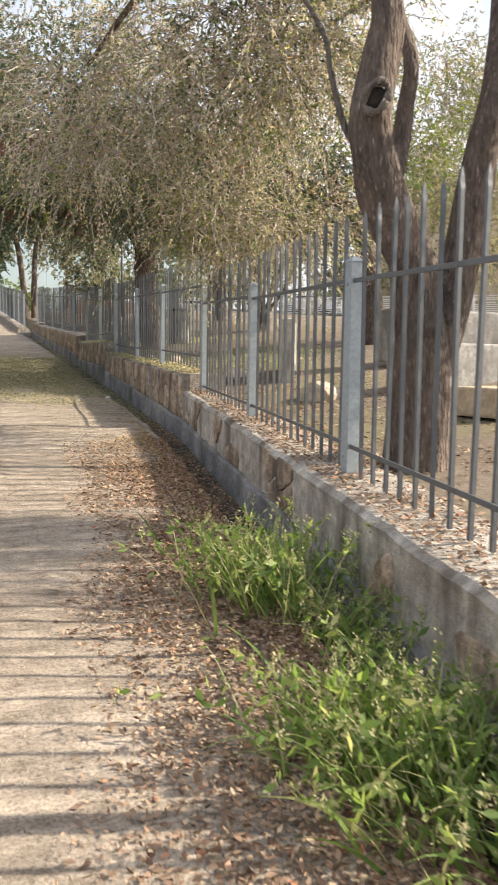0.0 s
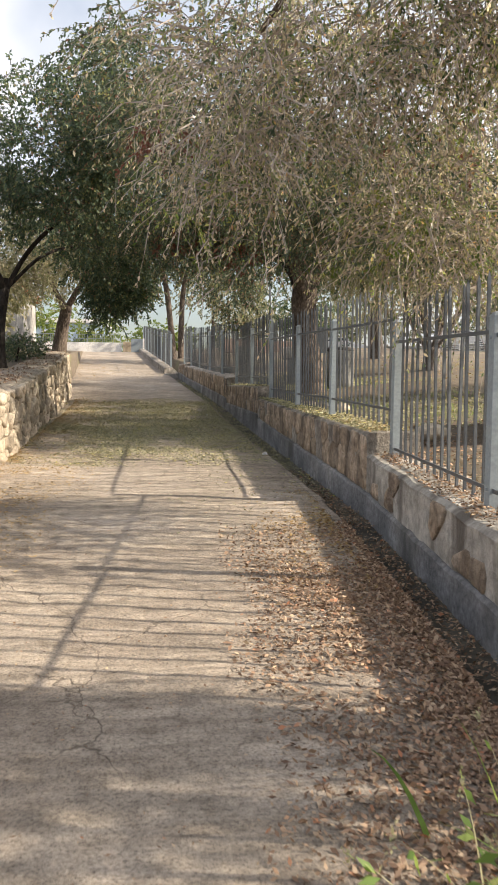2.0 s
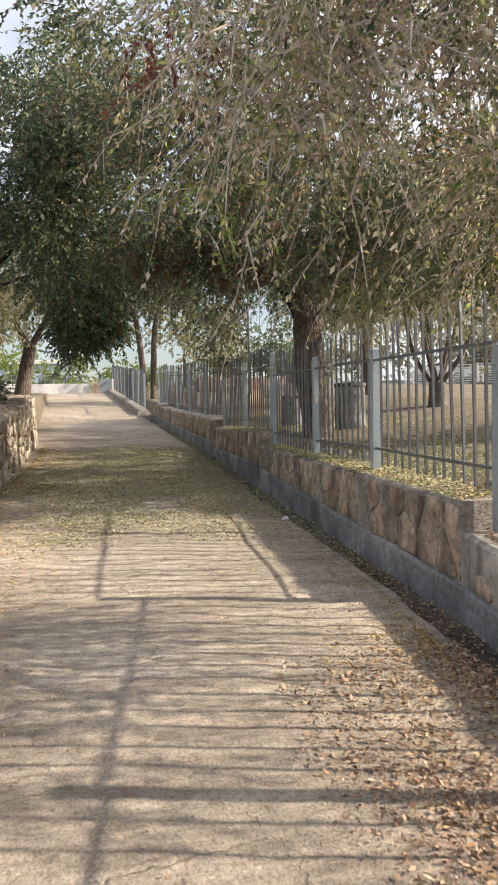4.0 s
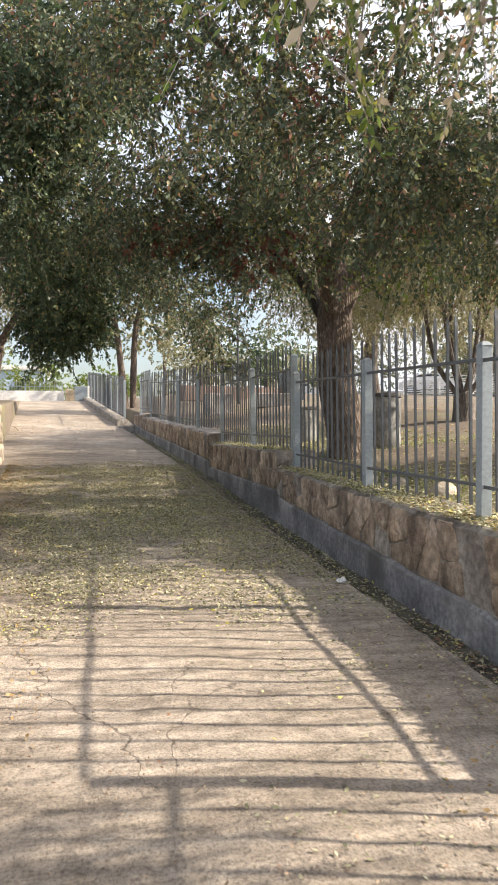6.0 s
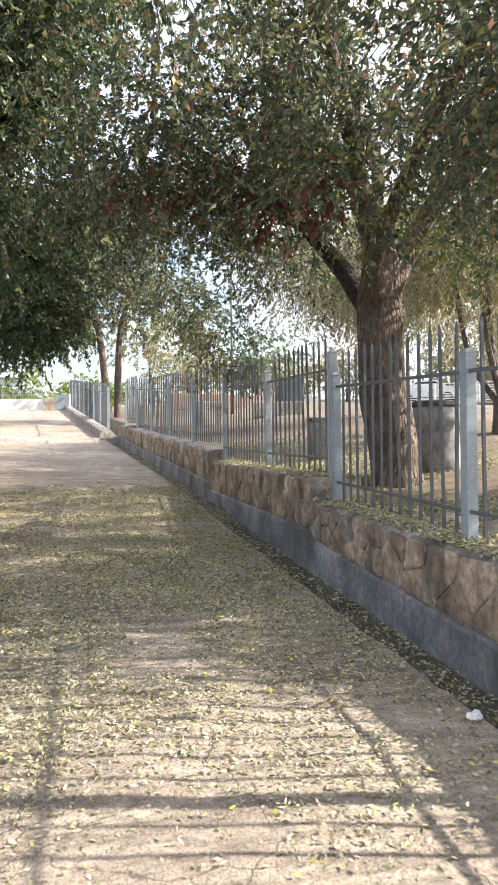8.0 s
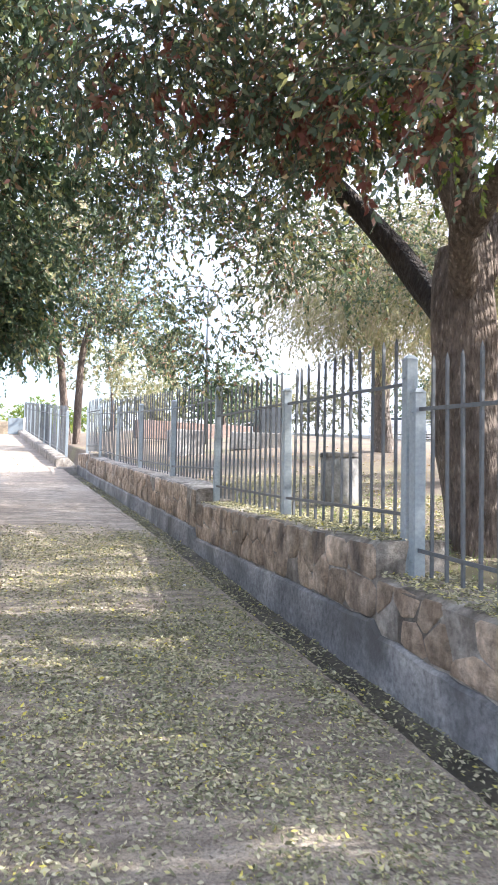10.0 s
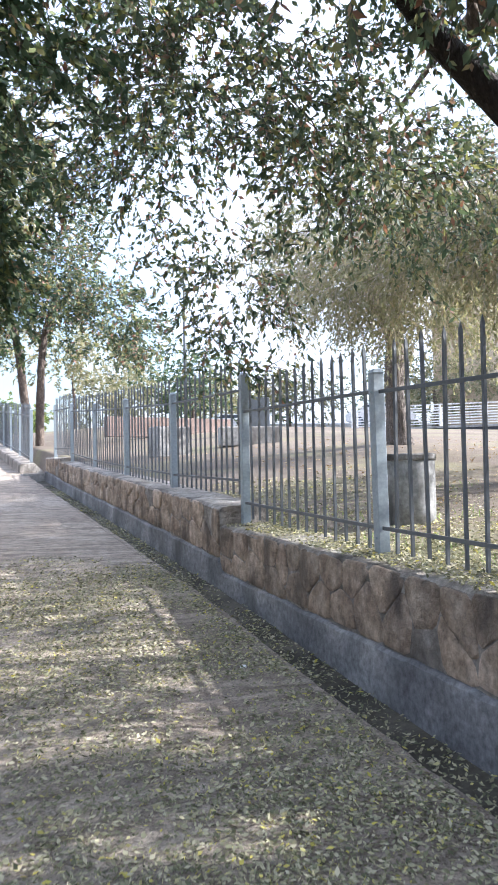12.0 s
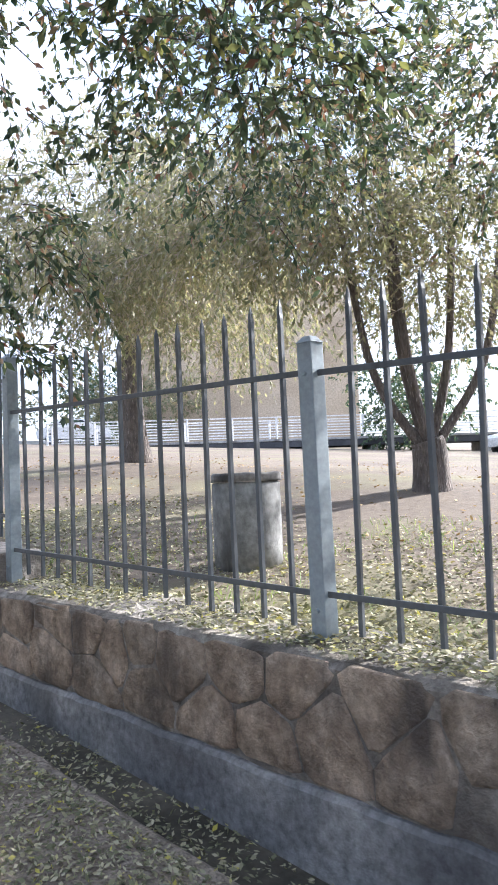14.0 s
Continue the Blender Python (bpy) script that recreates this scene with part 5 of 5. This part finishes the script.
def weed_clump(cx, cy, rx, ry, h, n, seed, label):
    rng = np.random.default_rng(seed)
    z = road_z(cy)
    w = thing("weed_clump", (cx, cy, z), label, "weeds", "weeds by the wall", "stuff")
    def roots(k, spread=1.0):
        p = rng.normal(size=(k, 2)) * 0.45 * spread
        return np.stack([p[:, 0] * rx, p[:, 1] * ry, np.full(k, -0.02)], axis=1)
    r = roots(n)
    hd = r + np.stack([rng.normal(size=n) * 0.14 + r[:, 0] * 0.35 - 0.02, rng.normal(size=n) * 0.14, rng.uniform(0.3, 1.0, n) * h], axis=1)
    part("blades", blades_mesh("blades", ribbons(rng, r, hd, rng.uniform(0.004, 0.011, n)), 5, GRASS), w, kind="stuff")
    k = n // 2
    r = roots(k, 1.1)
    hd = r + np.stack([rng.normal(size=k) * 0.2 - 0.06, rng.normal(size=k) * 0.2, rng.uniform(0.5, 1.05, k) * h], axis=1)
    stems = ribbons(rng, r, hd, np.full(k, 0.0036), 5, 0.3)
    part("seed_stems", blades_mesh("seed_stems", stems, 5, STRAW), w, "pale drooping seed stems", "stuff")
    # seed heads and broad leaves along the stems
    m = 9
    t = rng.uniform(0.15, 1.0, (k, m))
    base = r[:, None] + (hd - r)[:, None] * t[..., None]
    base[..., 2] += 0.25 * np.linalg.norm(hd - r, axis=1)[:, None] * (t - t * t) * 1.6
    base = base.reshape(-1, 3)
    ax = rng.normal(size=base.shape) * 0.7 + np.array([0, 0, 0.15])
    L = rng.uniform(0.02, 0.075, len(base))
    part("leaves", quads_mesh("leaves", leaf_quads(base, ax, L, L * 0.38, rng), GRASS), w, kind="stuff")
    hds = np.repeat(hd, 14, axis=0) + rng.normal(size=(k * 14, 3)) * (0.006, 0.006, 0.022)
    L = rng.uniform(0.01, 0.02, len(hds))
    part("seed_heads", quads_mesh("seed_heads", leaf_quads(hds, rng.normal(size=hds.shape) + (0, 0, 0.8), L, L * 0.5, rng), STRAW), w, "pale bristly seed heads", "stuff")


weed_clump(1.36, 3.75, 0.36, 0.55, 0.46, 230, 1, "tall green weeds and grass at the wall foot")
weed_clump(1.15, 2.15, 0.30, 0.42, 0.38, 170, 2, "green grass tangled with pale dry seed stems")
weed_clump(1.36, 2.10, 0.30, 0.55, 0.34, 230, 3, "dense green weeds with bristly seed heads")
weed_clump(1.38, 1.4, 0.30, 0.5, 0.26, 150, 4, "dense low green weeds against the wall")
weed_clump(1.52, 3.1, 0.18, 0.5, 0.24, 80, 5, "green weeds growing out of the channel")


# ---- fallen leaves ----
def litter(name, rng, n, xr, yr, size, mat, height, label, patch=0.0, bias=1.0, flat=0.35, lift=0.004, ends=True):
    """Fallen leaves over a stretch; bias over 1 crowds them to the right, under 1 to the left."""
    u = rng.uniform(0, 1, n)
    u = 1 - (1 - u) ** bias if bias >= 1 else u ** (1 / bias)
    x = xr[0] + (xr[1] - xr[0]) * u
    y = rng.uniform(yr[0], yr[1], n)
    dens = np.array([noise.noise((a * 1.1, b * 1.1, 2.0)) + 0.6 * noise.noise((a * 3.1, b * 3.1, 9.0)) for a, b in zip(x, y)])
    wob = np.array([0.8 * noise.noise((a * 0.9, b * 0.9, 31.0)) for a, b in zip(x, y)])
    fade = np.clip(np.minimum(y - yr[0], yr[1] - y) / 1.8 + wob, 0.0, 1.0) if ends else 1.0
    if bias != 1.0:
        side = (x - xr[0]) if bias > 1 else (xr[1] - x)
        fade = fade * np.clip(side / (0.45 * (xr[1] - xr[0])) + 0.6 * wob, 0.0, 1.0)
    keep = rng.uniform(0, 1, n) < np.clip((dens - patch) / 0.7 + 0.12, 0.16, 1.0) * fade
    x, y = x[keep], y[keep]
    n = len(x)
    z = np.array([height(a, b) for a, b in zip(x, y)])
    xo = np.array([off(b) for b in y])
    base = np.stack([x + xo, y, z + lift + rng.uniform(0, 0.012, n)], axis=1)
    ax = rng.normal(size=(n, 3)) * (1, 1, flat * 0.6)
    up = np.array([0, 0, 1.0]) + rng.normal(size=(n, 3)) * flat
    L = rng.uniform(size[0], size[1], n)
    ob = new(name, quads_mesh(name, leaf_quads(base, ax, L, L * rng.uniform(0.3, 0.6, n), rng, up), mat))
    tagged(ob, label, "fallen leaves", kind="stuff")


def on_road(x, y):
    return road_z(y) + 0.018 * noise.noise((x * 1.3, y * 1.3, 0)) + 0.009 * noise.noise((x * 4.0, y * 4.0, 5.0))


def in_channel(x, y):
    return road_z(y) - channel_depth(y) + 0.01


def on_wall(x, y):
    return wall_top(y) + 0.018


def on_yard(x, y):
    return yard_z(x + off(y), y) + 0.005


R = np.random.default_rng(77)
litter("fallen_leaves", R, 90000, (0.75, 1.9), (-1.5, 9.0), (0.014, 0.044), LITTER_BROWN, on_road, "brown dry leaves heaped along the lane's edge", -0.9, 2.6, 0.6)
litter("fallen_leaves", R, 20000, (-2.0, 1.5), (-1.5, 12.0), (0.007, 0.024), LITTER_BROWN, on_road, "scattered brown leaf scraps on the concrete lane", -0.05, 1.2)
litter("fallen_leaves", R, 8000, (1.93, 2.25), (-2.0, 13.0), (0.018, 0.045), LITTER_BROWN, in_channel, "brown leaves filling the drainage channel", -0.9, 1.0, 0.5)
litter("fallen_leaves", R, 9000, (1.93, 2.25), (10.0, 35.0), (0.02, 0.045), LITTER_GREEN, in_channel, "dull green leaves lying in the drainage channel", -0.6, 1.0, 0.5)
litter("fallen_leaves", R, 92000, (-2.3, 1.78), (12.2, 18.6), (0.012, 0.039), LITTER_GREEN, on_road, "yellow-green leaves strewn thickly over the lane", -0.6, 1.1, 0.6)
litter("fallen_leaves", R, 125000, (-2.3, 1.78), (15.0, 24.8), (0.012, 0.041), LITTER_GREEN, on_road, "dull green leaves strewn over the shaded lane", -0.62, 1.1, 0.6)
litter("fallen_leaves", R, 9000, (1.0, 1.78), (6.6, 11.2), (0.014, 0.04), LITTER_GOLD, on_road, "golden dry leaves along the lane's edge", -0.3, 2.2, 0.5)
litter("fallen_leaves", R, 9000, (0.2, 1.78), (8.5, 13.0), (0.012, 0.038), LITTER_GREEN, on_road, "scattered yellow-green leaves on the lane", 0.1, 1.25)
litter("fallen_leaves", R, 3200, (1.72, 1.90), (10.0, 26.0), (0.01, 0.032), LITTER_GREEN, lambda x, y: road_z(y) + 0.022, "small leaf scraps caught on the channel kerb", -0.1, 1.0, 0.5)
litter("fallen_leaves", R, 34000, (-1.8, -0.5), (6.0, 25.0), (0.015, 0.042), LITTER_GOLD, on_road, "golden dry leaves drifted along the rubble wall", -0.4, 0.5)
litter("fallen_leaves", R, 6000, (-2.2, 1.7), (33.0, 45.0), (0.03, 0.07), LITTER_GOLD, on_road, "golden leaves scattered over the upper lane", 0.0, 0.7)
litter("fallen_leaves", R, 11000, (2.33, 2.84), (-1.0, 9.75), (0.016, 0.045), LITTER_BROWN, on_wall, "orange-brown leaves covering the wall top", -0.7, 1.0, 0.45, ends=False)
litter("fallen_leaves", R, 1700, (2.33, 2.84), (9.86, 13.6), (0.016, 0.045), LITTER_GOLD, on_wall, "golden leaves on the wall top", -0.6, 1.0, 0.45, ends=False)
litter("fallen_leaves", R, 21000, (2.31, 2.86), (9.9, 23.0), (0.016, 0.048), LITTER_GREEN, on_wall, "yellow-green leaves on the wall top", -0.7, 1.0, 0.5, ends=False)
litter("fallen_leaves", R, 14000, (2.86, 6.0), (3.0, 12.0), (0.025, 0.055), LITTER_BROWN, on_yard, "brown leaves under the old tree", -0.25, 0.6, 0.5)
litter("fallen_leaves", R, 66000, (2.84, 6.6), (11.0, 27.0), (0.02, 0.05), LITTER_GREEN, on_yard, "yellow-green leaves carpeting the yard by the fence", -0.6, 0.5, 0.6)
litter("fallen_leaves", R, 14000, (5.0, 15.0), (14.0, 34.0), (0.03, 0.07), LITTER_GOLD, on_yard, "dry leaves scattered over the sandy yard", 0.0, 0.8, 0.5)
litter("fallen_leaves", R, 5000, (-2.6, -1.95), (10.0, 25.0), (0.025, 0.06), LITTER_BROWN, lambda x, y: left_top(y) + 0.02, "brown leaves on the rubble wall's top", -0.2, 1.0, 0.4)


def yard_grass():
    rng = np.random.default_rng(31)
    n = 5200
    x = 2.9 + 3.4 * rng.uniform(0, 1, n) ** 1.5
    y = rng.uniform(11, 24, n)
    keep = np.array([noise.noise((a * 0.8, b * 0.8, 12.0)) for a, b in zip(x, y)]) > 0.0
    x, y = x[keep], y[keep]
    n = len(x)
    r = np.stack([x, y, [yard_z(a, b) - 0.01 for a, b in zip(x, y)]], axis=1)
    hd = r + np.stack([rng.normal(size=n) * 0.05, rng.normal(size=n) * 0.05, rng.uniform(0.03, 0.10, n)], axis=1)
    ob = new("grass", blades_mesh("grass", ribbons(rng, r, hd, rng.uniform(0.002, 0.004, n), 3), 3, GRASS))
    tagged(ob, "thin short green grass among fallen leaves", "grass", kind="stuff")


yard_grass()


def scrap(at, r, mat, label):
    bm = bmesh.new()
    bmesh.ops.create_icosphere(bm, subdivisions=2, radius=r)
    for v in bm.verts:
        v.co *= 1 + 0.7 * noise.noise(v.co / r * 1.7 + Vector(at))
        v.co.z *= 0.6
    o = new("paper_scrap", bm_mesh("paper_scrap", bm, mat))
    o.location = at
    tagged(o, label, "litter")


scrap((1.80, 13.3, road_z(13.3) + 0.03), 0.038, LITTER_WHITE, "crumpled white paper scrap on the channel edge")
scrap((1.95, 13.05, road_z(13.05) - 0.10), 0.03, LITTER_WHITE, "small torn white paper scrap in the channel")
scrap((1.5, 20.15, road_z(20.15) + 0.008), 0.022, LITTER_WHITE, "tiny pale scrap lying among the leaves")


# ---- stones of the walls ----
def clip_cell(poly, mid, d):
    """The part of a polygon on the near side of the line through mid across d."""
    out = []
    for p, q in zip(poly, poly[1:] + poly[:1]):
        a, b = (p - mid).dot(d), (q - mid).dot(d)
        if a <= 0:
            out.append(p)
        if a * b < 0:
            out.append(p.lerp(q, a / (a - b)))
    return out


def rounded(poly):
    """Corners cut off, so that a stone has a soft outline."""
    out = []
    for p, q in zip(poly, poly[1:] + poly[:1]):
        if (q - p).length > 0.09:
            out += [p.lerp(q, 0.14), p.lerp(q, 0.86)]
        else:
            out.append(p.lerp(q, 0.5))
    return out


def stone_face(parent, y0, y1, low, high, x_of, size, proud, mat, seed, gap=0.014, sign=-1.0, bare=0.0, name="stone"):
    """Irregular fitted stones on a wall's face, each a piece of its own; bare: the share hidden under mortar."""
    rng = np.random.default_rng(seed)
    h = sum(high(y0 + (y1 - y0) * k / 8) - low(y0 + (y1 - y0) * k / 8) for k in range(9)) / 9
    rows = max(1, round(h / size[1]))
    seeds = []
    for r in range(rows):
        y = y0 + rng.uniform(0.1, 0.9) * size[0]
        while y < y1:
            seeds.append(Vector((y, (r + 0.5 + rng.uniform(-0.36, 0.36)) * h / rows)))
            y += size[0] * rng.uniform(0.55, 1.5)
    for c in seeds:
        near = [q for q in seeds if q is not c and abs(q.x - c.x) < 3 * size[0]]
        poly = [Vector((max(y0, c.x - size[0] * 1.1), 0)), Vector((min(y1, c.x + size[0] * 1.1), 0)), Vector((min(y1, c.x + size[0] * 1.1), h)), Vector((max(y0, c.x - size[0] * 1.1), h))]
        for q in near:
            poly = clip_cell(poly, (c + q) / 2, q - c)
            if len(poly) < 3:
                break
        if len(poly) < 3 or rng.uniform() < bare:
            continue
        cen = sum(poly, Vector((0, 0))) / len(poly)
        reach = max((p - cen).length for p in poly)
        if reach < 0.07:
            continue
        ring = [p + Vector((rng.normal(), rng.normal())) * 0.006 for p in rounded(poly)]
        pr = proud * rng.uniform(0.3, 1.3)
        lean = rng.normal(size=2) * 0.12
        n, vs = len(ring), []
        for inset, out in ((gap, None), (gap, 0.5), (gap + 0.014, 1.0), (0.5 * reach, 1.1)):
            for p in ring:
                d = p - cen
                q = cen + d * max(0.25, 1 - inset / max(d.length, 0.03))
                lo, hi = low(q.x), high(q.x)
                x = x_of(q.x) - sign * 0.03 if out is None else x_of(q.x) + sign * (pr * out * rng.uniform(0.8, 1.2) + proud * (d.x * lean[0] + d.y * lean[1]) / reach)
                vs.append((x, q.x, lo + (hi - lo) * q.y / h))
        fs = [(k * n + i, k * n + (i + 1) % n, (k + 1) * n + (i + 1) % n, (k + 1) * n + i) for k in range(3) for i in range(n)] + [tuple(range(3 * n, 4 * n))]
        if sign < 0:
            fs = [tuple(reversed(f)) for f in fs]
        o = new(name, mesh_of(name, vs, fs, mat, True))
        o.parent = parent


for i, (w, a, b) in enumerate(WALLS):
    stone_face(w, max(a, 0.4), b, lambda y, a=a, b=b: plinth_top(min(max(y, a + 1e-3), b - 1e-3)) + 0.01, lambda y, a=a, b=b: wall_top(min(max(y, a + 1e-3), b - 1e-3)) - 0.012,
               lambda y: FACE + 0.026 + off(y), (0.36, 0.25), 0.015, STONE, 40 + i, 0.010, -1.0, (0.8, 0.2, 0.05, 0.05, 0.05)[i])
stone_face(LEFT, 7.5, 25.3, lambda y: road_z(y) - 0.05, lambda y: left_top(y) - 0.04, lambda y: left_x(y) - 0.05, (0.30, 0.2), 0.06, RUBBLE, 90, 0.014, 1.0)
